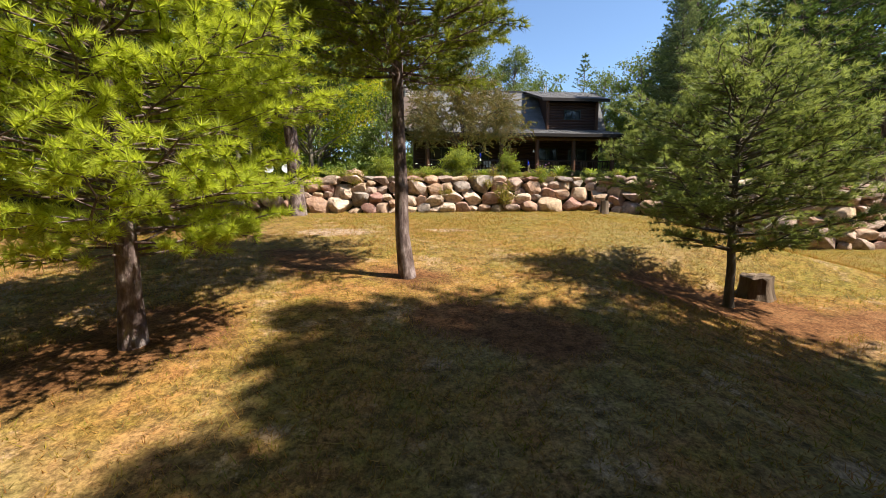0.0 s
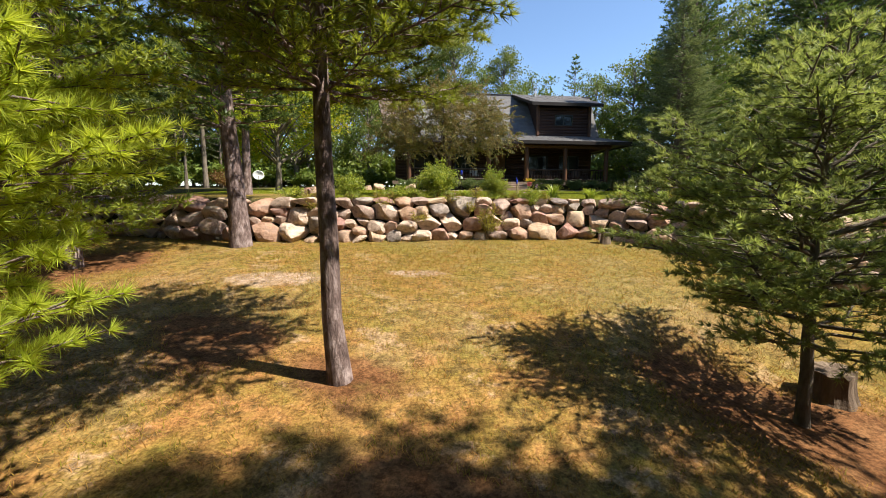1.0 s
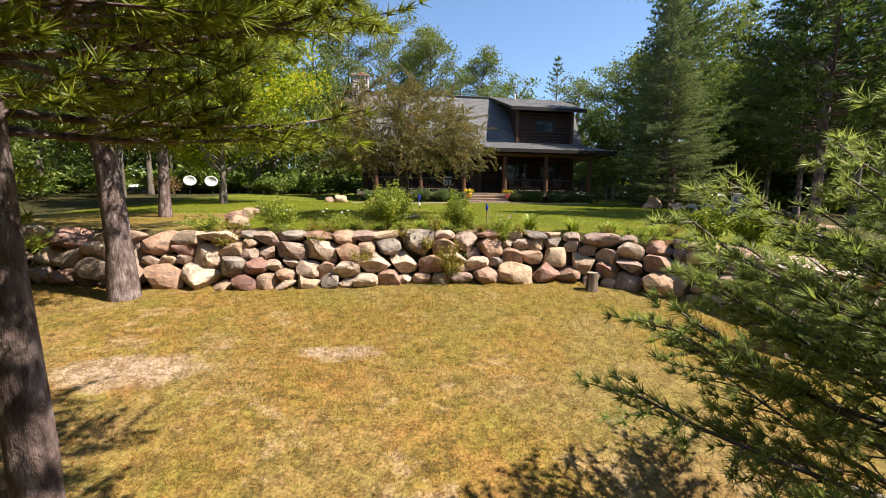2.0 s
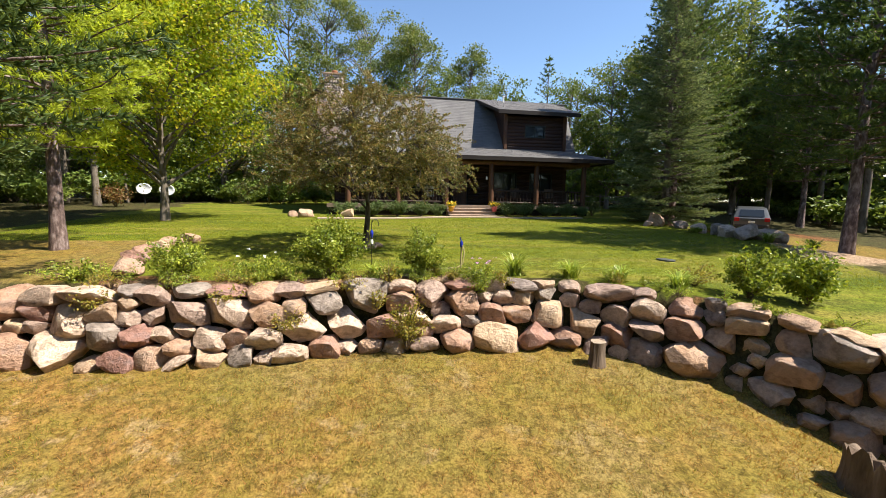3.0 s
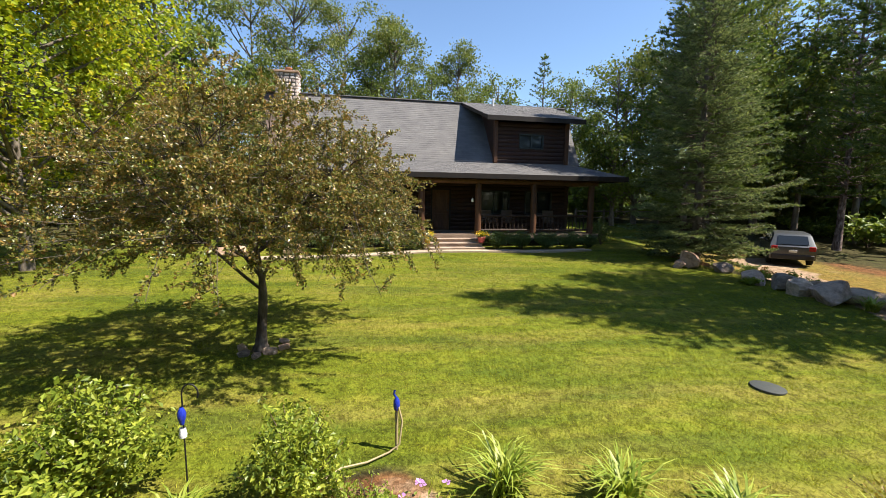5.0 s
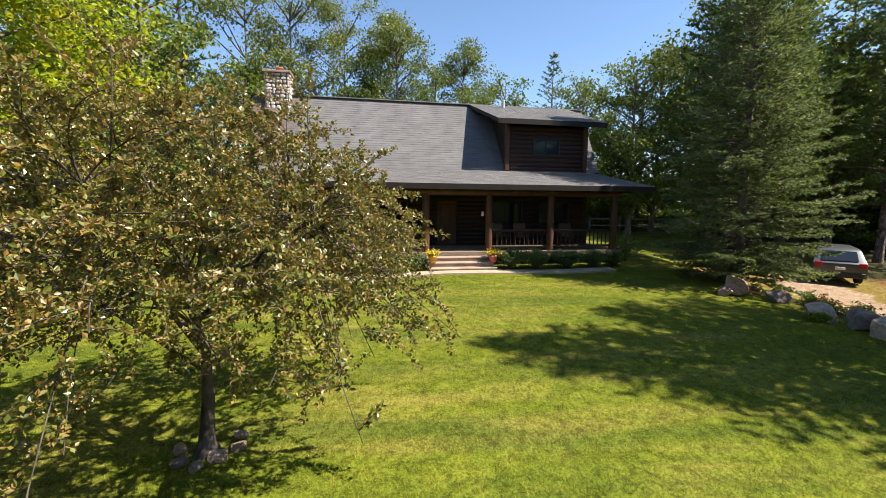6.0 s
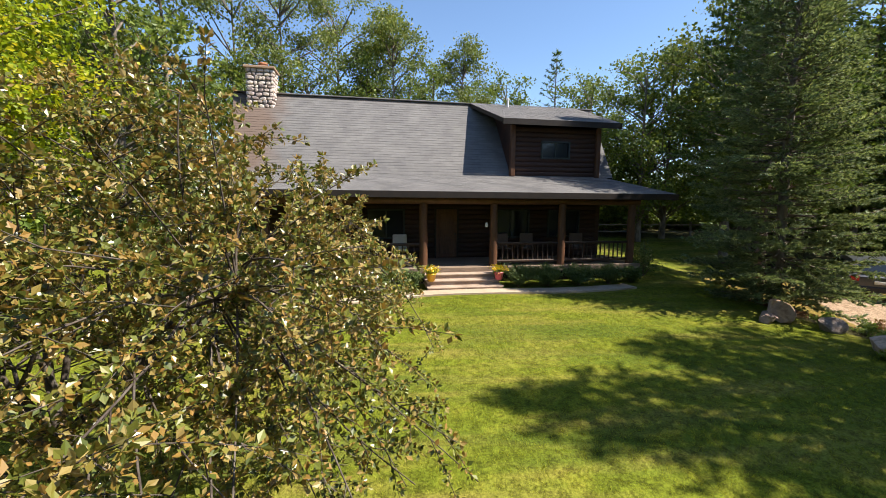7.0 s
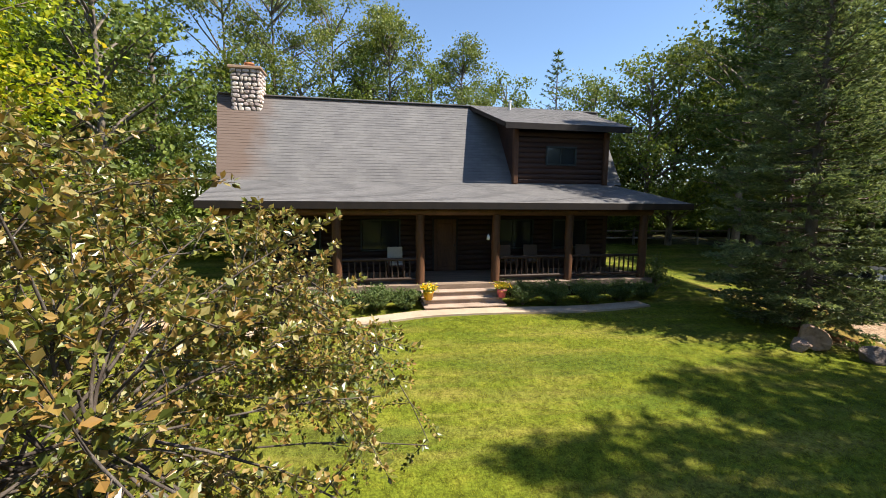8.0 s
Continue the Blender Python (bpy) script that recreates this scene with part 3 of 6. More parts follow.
def build_house():
    # walls
    log_wall(house, X0, X1, YW, 0.0, 3.3, ((-1.85, -0.85, 0.0, 2.1), (0.7, 2.3, 0.9, 2.0), (3.3, 4.7, 0.9, 2.0), (-4.6, -3.2, 0.9, 2.0), (-7.6, -6.2, 0.9, 2.0)))
    for a, b in ((0.7, 2.3), (3.3, 4.7), (-4.6, -3.2), (-7.6, -6.2)):
        window(house, a, b, 0.9, 2.0, YW + 0.04)
    bm = boxed((X0, YB - 0.2, -0.7), (X1, YB, 3.4))
    part("wall", bm, M_LOG, house)
    for x in (X0, X1 - 0.2):
        bm = bmesh.new()
        prof = [(YW, -0.7), (YB, -0.7), (YB, 3.3), (Y_RIDGE, Z_RIDGE - 0.35), (YW, 3.3)]
        f = bm.faces.new([bm.verts.new((x, y, z)) for y, z in prof])
        r = bmesh.ops.extrude_face_region(bm, geom=[f])
        bmesh.ops.translate(bm, vec=(0.2, 0, 0), verts=[v for v in r["geom"] if isinstance(v, bmesh.types.BMVert)])
        part("gable_wall", bm, M_LOG, house)
    # inner floor and back of the rooms
    part("room_floor", boxed((X0 + 0.2, YW + 0.2, -0.2), (X1 - 0.2, YB - 0.2, 0.0)), M_DECK, house)
    # door
    door = new("door")
    door.parent = house
    bm = boxed((-1.8, YW + 0.02, 0.0), (-0.9, YW + 0.07, 2.06), 0.006)
    for z0, z1 in ((0.15, 0.85), (1.0, 1.9)):
        box(bm, (-1.66, YW, z0), (-1.04, YW + 0.03, z1), 0.02)
    part("leaf", bm, M_POST, door)
    part("handle", boxed((-1.0, YW - 0.04, 0.98), (-0.96, YW + 0.02, 1.06), 0.008), M_IRON, door)
    bm = bmesh.new()
    box(bm, (-1.87, YW - 0.05, 0), (-1.8, YW + 0.15, 2.13), 0.006)
    box(bm, (-0.9, YW - 0.05, 0), (-0.83, YW + 0.15, 2.13), 0.006)
    box(bm, (-1.8, YW - 0.05, 2.06), (-0.9, YW + 0.15, 2.13), 0.006)
    part("frame", bm, M_TRIMWOOD, door)
    # porch deck
    for i in range(17):
        y = -0.18 + i * 0.15
        part("deck_board", boxed((-9.15, y, -0.04), (6.0, y + 0.143, 0.0)), M_DECK, house)
    part("deck_edge", boxed((-9.2, -0.24, -0.2), (6.05, -0.185, 0.004), 0.006), M_DECK, house)
    part("skirting", boxed((-9.1, -0.14, -0.95), (5.95, -0.08, -0.2)), M_TRIMWOOD, house)
    part("skirting", boxed((5.9, -0.07, -0.95), (5.96, 2.4, -0.05)), M_TRIMWOOD, house)
    # posts and beam
    for x in (-8.1, -5.4, -2.68, -0.02, 2.73, 5.72):
        bm = bmesh.new()
        V, F = tubes([([(0, 0, 0), (0.01, 0, 0.8), (-0.008, 0.005, 1.6), (0, 0, 2.34)], [0.155, 0.15, 0.148, 0.14])], 14)
        ob = from_arrays("post", V, F, M_POST, house, True)
        ob.location = (x, 0.02, 0)
    for x0, x1, y0, y1 in ((-9.0, 6.0, 0.02, 0.02), (5.72, 5.72, 0.0, 8.6)):
        V, F = tubes([([(x0, y0, 2.46), ((x0 + x1) / 2, (y0 + y1) / 2, 2.47), (x1, y1, 2.46)], [0.15, 0.15, 0.15])], 12)
        from_arrays("beam", V, F, M_POST, house, True)
    for i in range(19):
        x = -8.9 + i * 0.8
        part("rafter", boxed((x, -0.4, 2.58), (x + 0.09, 2.4, 2.7)), M_TRIMWOOD, house)
    part("porch_ceiling", boxed((-9.1, -0.35, 2.72), (5.9, 2.36, 2.745)), M_LOG, house)
    # roofs
    roof_plane(house, ((-9.35, -0.5, 2.76), (7.3, -0.5, 2.76), (5.9, 2.42, Z_BREAK), (-9.5, 2.42, Z_BREAK)), 0.14, M_SHINGLE, seed=1)
    roof_plane(house, ((7.3, -0.5, 2.76), (7.3, 8.9, 2.76), (5.9, 8.9, Z_BREAK), (5.9, 2.42, Z_BREAK)), 0.14, M_SHINGLE, seed=2)
    roof_plane(house, ((-9.65, 2.4, Z_BREAK), (6.3, 2.4, Z_BREAK), (6.9, Y_RIDGE, Z_RIDGE), (-10.45, Y_RIDGE, Z_RIDGE)), 0.16, M_SHINGLE, seed=3)
    roof_plane(house, ((6.3, 8.85, Z_BREAK), (-9.65, 8.85, Z_BREAK), (-10.45, Y_RIDGE, Z_RIDGE), (6.9, Y_RIDGE, Z_RIDGE)), 0.16, M_SHINGLE, seed=4)
    roof_plane(house, ((0.85, 1.85, 5.82), (6.25, 1.85, 5.82), (6.0, Y_RIDGE - 0.05, Z_RIDGE + 0.05), (0.35, Y_RIDGE - 0.05, Z_RIDGE + 0.05)), 0.16, M_SHINGLE, seed=5)
    part("ridge_cap", boxed((-10.4, Y_RIDGE - 0.12, Z_RIDGE + 0.0), (6.9, Y_RIDGE + 0.12, Z_RIDGE + 0.06), 0.02), M_SHINGLE, house)
    part("fascia", boxed((-9.35, -0.56, 2.54), (7.3, -0.51, 2.77), 0.006), M_TRIMWOOD, house)
    part("fascia", boxed((7.31, -0.5, 2.54), (7.36, 8.9, 2.77), 0.006), M_TRIMWOOD, house)
    part("fascia", boxed((0.85, 1.79, 5.58), (6.25, 1.84, 5.82), 0.006), M_TRIMWOOD, house)
    # dormer
    dormer = new("dormer")
    dormer.parent = house
    log_wall(dormer, 1.44, 5.57, YW, Z_BREAK, 5.62, ((2.87, 4.08, 4.34, 4.97),))
    window(dormer, 2.87, 4.08, 4.34, 4.97, YW + 0.03)
    for x in (1.44, 5.42):
        bm = bmesh.new()
        f = bm.faces.new([bm.verts.new((x, y, z)) for y, z in ((YW, Z_BREAK), (YW, 5.75), (5.3, 6.85))])
        r = bmesh.ops.extrude_face_region(bm, geom=[f])
        bmesh.ops.translate(bm, vec=(0.15, 0, 0), verts=[v for v in r["geom"] if isinstance(v, bmesh.types.BMVert)])
        part("cheek", bm, M_LOG, dormer)
        part("corner_post", boxed((x - 0.05, YW - 0.13, Z_BREAK), (x + 0.15, YW + 0.1, 5.65), 0.02), M_POST, dormer)
    V, F = tubes([([(2.1, 4.9, 6.8), (2.1, 4.9, 7.3)], [0.06, 0.06]), ([(2.1, 4.9, 7.28), (2.1, 4.9, 7.34)], [0.085, 0.075])], 12)
    from_arrays("vent_pipe", V, F, M_PALE, house, True)


build_house()


def build_chimney():
    ch = new("chimney")
    ch.parent = house
    x0, x1, y0, y1, z0, z1 = -9.72, -8.62, 4.95, 5.9, 5.6, 8.02
    part("core", boxed((x0 + 0.04, y0 + 0.04, z0), (x1 - 0.04, y1 - 0.04, z1)), M_MORTAR, ch)
    rng = random.Random(5)
    meshes = []
    for k in range(6):
        bm = bmesh.new()
        bmesh.ops.create_icosphere(bm, subdivisions=1, radius=1)
        for v in bm.verts:
            v.co *= rng.uniform(0.85, 1.1)
            v.co = Vector([math.copysign(abs(c) ** 0.7, c) for c in v.co])
        me = bpy.data.meshes.new("stone")
        bm.to_mesh(me)
        bm.free()
        me.materials.append(M_CHIMSTONE)
        meshes.append(me)
    z = 6.0
    while z < z1 - 0.05:
        h = rng.uniform(0.13, 0.2)
        for axis in (0, 1, 2):
            span = (x1 - x0) if axis == 0 else (y1 - y0)
            u = 0.0
            while u < span - 0.03:
                w = min(rng.uniform(0.13, 0.34), span - u)
                dz, k = rng.uniform(-0.03, 0.03), rng.uniform(0.44, 0.58)
                s = new("stone", rng.choice(meshes))
                s.parent = ch
                if axis == 0:
                    s.location = (x0 + u + w / 2, y0 + 0.03, z + h / 2 + dz)
                    s.scale = (w * 0.48, 0.08, h * k)
                    s.rotation_euler = (0, dz * 9, 0)
                else:
                    s.location = ((x0 + 0.03) if axis == 1 else (x1 - 0.03), y0 + u + w / 2, z + h / 2 + dz)
                    s.scale = (0.08, w * 0.48, h * k)
                u += w
        z += h
    part("cap", boxed((x0 - 0.09, y0 - 0.09, z1), (x1 + 0.09, y1 + 0.09, z1 + 0.11), 0.02), M_CAP, ch)
    V, F = tubes([([(0, 0, 0), (0, 0, 0.22)], [0.17, 0.16]), ([(0, 0, 0.2), (0, 0, 0.25)], [0.21, 0.19])], 14)
    fl = from_arrays("flue", V, F, M_CLAY, ch, True)
    fl.location = (-9.1, 5.4, z1 + 0.1)


build_chimney()


def build_steps():
    st = thing("porch_steps", HOUSE, "pale stone steps leading up to the porch", "steps")
    for i in range(3):
        z1 = -0.16 - 0.165 * i
        y0 = -0.6 - 0.34 * i
        part("tread", boxed((-2.72, y0 - 0.03, z1 - 0.05), (-0.02, -0.25, z1), 0.012), M_TREAD, st)
        part("riser", boxed((-2.68, y0, z1 - 0.3), (-0.06, -0.26, z1 - 0.05)), M_TREAD, st)


build_steps()


# ---- trees ----
def pine_arrays(seed, height, crown_base, radius, trunk_r, step=0.42, per=5, tuft=9, length=0.11, width=0.009, spread=0.55, gap=0.11,
                rise=0.15, shape=0.75, lean=(0, 0), limb=0.028, tip_only=0.25, side_len=0.34, twigs=True, lift=(0.18, 0.18), needle_up=0.35):
    """Trunk, limbs and needle tufts of a pine or spruce."""
    rng = np.random.default_rng(seed)
    zs = np.linspace(-0.15, height, 12)
    wob = np.c_[np.cumsum(rng.normal(0, 0.02, 12)), np.cumsum(rng.normal(0, 0.02, 12))]
    tx = np.c_[wob[:, 0] + lean[0] * zs, wob[:, 1] + lean[1] * zs, zs]
    tr = trunk_r * (1 - 0.93 * np.clip(zs / height, 0, 1) ** 1.1)
    tr[0] *= 1.3
    limbs, pos, direc = [], [], []
    z = crown_base
    while z < height - 0.15:
        f = (z - crown_base) / (height - crown_base)
        L0 = radius * ((1 - f) ** shape) * min(1.0, 0.55 + f * 3)
        n = max(3, int(per * (1.05 - 0.3 * f)))
        a0 = rng.uniform(0, 6.28)
        for k in range(n):
            az = a0 + 6.283 * k / n + rng.normal(0, 0.25)
            L = max(0.25, L0 * rng.uniform(0.65, 1.15))
            out = np.array([math.cos(az), math.sin(az), 0])
            s = np.linspace(0, 1, 6)
            c = np.array([np.interp(z, zs, tx[:, 0]), np.interp(z, zs, tx[:, 1]), z + rng.normal(0, 0.06)])
            up = rise + 0.55 * f + rng.normal(0, 0.08)
            pth = c + out * (L * s)[:, None] + np.c_[0 * s, 0 * s, L * (up * s + 0.12 * s ** 3)] + np.r_[0, rng.normal(0, 0.03 * L, 5)][:, None] * np.array([-out[1], out[0], 0.3])
            limbs.append((pth, limb * (0.4 + 0.35 * L) * (1 - 0.85 * s) + 0.004))
            m = max(3, int(L * (1 - tip_only) / gap))
            for q in range(m):
                u = tip_only + (1 - tip_only) * (q + rng.uniform(0, 1)) / m
                b0 = np.array([np.interp(u, s, pth[:, i]) for i in range(3)])
                sgn = 1 if q % 2 else -1
                bd = out * 0.75 + sgn * np.array([-out[1], out[0], 0]) * rng.uniform(0.5, 1.0) + np.array([0, 0, rng.normal(*lift)])
                bd /= np.linalg.norm(bd)
                bl = max(0.1, side_len * L ** 0.7 * (1.1 - 0.6 * u) * rng.uniform(0.6, 1.2))
                t = np.arange(0.3 * bl, bl + 0.02, gap)
                for w in t:
                    pos.append(b0 + bd * w + rng.normal(0, 0.015, 3))
                    direc.append(bd + np.array([0, 0, needle_up]))
                if bl > 0.3 and twigs:
                    limbs.append((np.array([b0, b0 + bd * bl * 0.6, b0 + bd * bl]), np.array([0.008, 0.005, 0.003])))
            pos.append(pth[-1])
            direc.append(out + np.array([0, 0, 0.5]))
        z += step * rng.uniform(0.75, 1.2) * (1 - 0.35 * f)
    pos += [tx[-1], tx[-1] - [0, 0, 0.1]]
    direc += [np.array([0, 0, 1.0])] * 2
    nv, nf = needles(rng, np.array(pos), np.array(direc), tuft, length, width, spread)
    return (tx, tr), limbs, nv, nf


def conifer(at, label, category, leaf, bark, group="", name="pine_tree", turn=0.0, base_z=None, **k):
    z = gz(at[0], at[1]) if base_z is None else base_z
    t = thing(name, pose(at[0], at[1], z, 0, 0, turn), label, category, group)
    trunk, limbs, nv, nf = pine_arrays(**k)
    V, F = tubes([trunk], 12)
    tk = from_arrays("trunk", V, F, bark, t, True)
    V, F = tubes(limbs, 4 if k.get("twigs", True) else 3)
    tagged(from_arrays("branchwork", V, F, bark, t, True), kind="stuff")
    tagged(from_arrays("crown", nv, nf, leaf, t), kind="stuff")
    return t


def broad_arrays(seed, height, crown_base, rx, count, size, trunk_r, limbs_n=22, sprigs=7, squash=1.0, twig=0.35, up=0.5, flat=1.0, ratio=0.6, hollow=0.45, top=1.0, thin=1.0, twigs=True, scatter=0.055):
    """Trunk, limbs and leaves of a broadleaved tree with an uneven outline."""
    rng = np.random.default_rng(seed)
    zs = np.linspace(-0.15, height * 0.9, 8)
    wob = np.c_[np.cumsum(rng.normal(0, 0.03, 8)), np.cumsum(rng.normal(0, 0.03, 8))]
    tx = np.c_[wob, zs]
    tr = trunk_r * (1 - 0.85 * np.clip(zs / zs[-1], 0, 1))
    tr[0] *= 1.35
    cz, rz = (crown_base + height) / 2, (height - crown_base) / 2
    limbs, ends = [], []
    for i in range(limbs_n):
        az = 6.283 * i * 0.618 + rng.normal(0, 0.2)
        f = rng.uniform(-0.85, 0.95)
        rr = rx * math.sqrt(max(0.05, 1 - f * f)) * rng.uniform(0.72, 1.08)
        if f > 0:
            rr *= top
        end = np.array([rr * math.cos(az), rr * math.sin(az), cz + f * rz])
        sz = max(crown_base * 0.8, min(height * 0.8, end[2] - rr * 0.7))
        st = np.array([np.interp(sz, zs, tx[:, 0]), np.interp(sz, zs, tx[:, 1]), sz])
        s = np.linspace(0, 1, 6)[:, None]
        mid = (st + end) / 2 + np.array([0, 0, 0.12 * rr]) + rng.normal(0, 0.08 * rx, 3)
        pth = (1 - s) ** 2 * st + 2 * s * (1 - s) * mid + s * s * end
        limbs.append((pth, trunk_r * thin * 0.38 * (1 - 0.85 * s[:, 0]) + 0.005))
        for q in range(sprigs):
            u = hollow + (1 - hollow) * (q + rng.uniform(0, 1)) / sprigs
            b0 = np.array([np.interp(u, s[:, 0], pth[:, j]) for j in range(3)])
            d = rng.normal(0, 1, 3) * [1, 1, 0.6 * flat] + (end - st) / (np.linalg.norm(end - st) + 1e-6)
            d /= np.linalg.norm(d)
            bl = twig * rx * rng.uniform(0.5, 1.2)
            tipp = b0 + d * bl
            if twigs:
                limbs.append((np.array([b0, (b0 + tipp) / 2 + rng.normal(0, 0.03, 3), tipp]), np.array([0.012, 0.008, 0.004]) * (1 + rx / 6) * thin))
            ends.append((b0, tipp))
    e0, e1 = np.array([e[0] for e in ends]), np.array([e[1] for e in ends])
    pick = rng.integers(0, len(e0), count)
    u = rng.uniform(0.1, 1.1, (count, 1))
    pos = e0[pick] * (1 - u) + e1[pick] * u + rng.normal(0, 1, (count, 3)) * (scatter * rx + size * 0.6) * [1, 1, squash]
    lv, lf = leaves(rng, pos, size, up, ratio)
    return (tx, tr), limbs, lv, lf


def broadleaf(at, label, category, leaf, bark, group="", name="broadleaf_tree", turn=0.0, base_z=None, **k):
    z = gz(at[0], at[1]) if base_z is None else base_z
    t = thing(name, pose(at[0], at[1], z, 0, 0, turn), label, category, group)
    trunk, limbs, lv, lf = broad_arrays(**k)
    V, F = tubes([trunk], 12)
    from_arrays("trunk", V, F, bark, t, True)
    V, F = tubes(limbs, 5 if k.get("twigs", True) else 3)
    tagged(from_arrays("branchwork", V, F, bark, t, True), kind="stuff")
    tagged(from_arrays("crown", lv, lf, leaf, t), kind="stuff")
    return t


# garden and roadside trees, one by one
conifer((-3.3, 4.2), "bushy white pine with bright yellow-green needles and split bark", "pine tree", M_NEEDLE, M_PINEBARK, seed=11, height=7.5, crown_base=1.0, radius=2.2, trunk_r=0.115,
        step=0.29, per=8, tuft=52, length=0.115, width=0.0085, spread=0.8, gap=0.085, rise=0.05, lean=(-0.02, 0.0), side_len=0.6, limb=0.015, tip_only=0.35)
conifer((-7.46, 11.4), "white pine with low sweeping branches at the lawn's edge", "pine tree", M_NEEDLE_SHADED, M_PINEBARK, seed=12, twigs=False, height=9.5, crown_base=0.9, radius=3.0, trunk_r=0.15,
        step=0.4, per=7, tuft=12, length=0.2, width=0.034, spread=0.65, gap=0.13, rise=0.0, side_len=0.42)
conifer((-0.62, 6.72), "tall white pine with a bare straight trunk", "pine tree", M_NEEDLE_SHADED, M_PINEBARK, seed=13, height=9.5, crown_base=3.2, radius=2.7, trunk_r=0.12,
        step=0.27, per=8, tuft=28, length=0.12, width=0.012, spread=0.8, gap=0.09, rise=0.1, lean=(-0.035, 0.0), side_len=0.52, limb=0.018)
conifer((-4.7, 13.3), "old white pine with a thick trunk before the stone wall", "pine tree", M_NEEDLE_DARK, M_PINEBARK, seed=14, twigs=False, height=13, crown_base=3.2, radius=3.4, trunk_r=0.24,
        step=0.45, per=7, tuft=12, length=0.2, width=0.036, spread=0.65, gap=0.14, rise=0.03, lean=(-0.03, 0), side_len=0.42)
conifer((4.62, 6.42), "young white pine in a ring of needle litter", "pine tree", M_NEEDLE_COOL, M_BARK, seed=15, height=4.1, crown_base=0.95, radius=2.15, trunk_r=0.07,
        step=0.2, per=7, tuft=30, length=0.1, width=0.009, spread=0.6, gap=0.075, rise=0.14, shape=0.62, tip_only=0.25, side_len=0.5, limb=0.02)
conifer((-6.6, 18.2), "white pine beside the garden's rock edging", "pine tree", M_NEEDLE, M_PINEBARK, seed=16, twigs=False, height=11, crown_base=2.6, radius=2.8, trunk_r=0.16,
        step=0.42, per=7, tuft=12, length=0.2, width=0.034, spread=0.65, gap=0.13, rise=0.06, side_len=0.42)
conifer((15.3, 27.4), "dense blue-green spruce beside the drive", "spruce tree", M_SPRUCE, M_BARK, name="spruce_tree", seed=17, twigs=False, height=13.0, crown_base=0.3, radius=3.25, trunk_r=0.17,
        step=0.4, per=12, tuft=20, length=0.13, width=0.028, spread=0.36, gap=0.105, rise=-0.2, shape=0.95, tip_only=0.22, side_len=0.42, limb=0.02, lift=(-0.02, 0.07), needle_up=0.22)
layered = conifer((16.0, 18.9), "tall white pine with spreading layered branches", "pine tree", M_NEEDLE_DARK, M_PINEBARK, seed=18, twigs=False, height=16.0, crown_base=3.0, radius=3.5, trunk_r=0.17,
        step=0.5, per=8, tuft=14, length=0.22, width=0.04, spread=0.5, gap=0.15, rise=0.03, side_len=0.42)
broadleaf((-8.1, 25.5), "young maple with yellow-green leaves", "maple tree", M_MAPLE, M_BARK, name="maple_tree", seed=21, height=11.5, crown_base=1.7, rx=4.2, count=44000, size=0.145,
          trunk_r=0.15, limbs_n=60, twig=0.2, up=1.0, ratio=0.85)


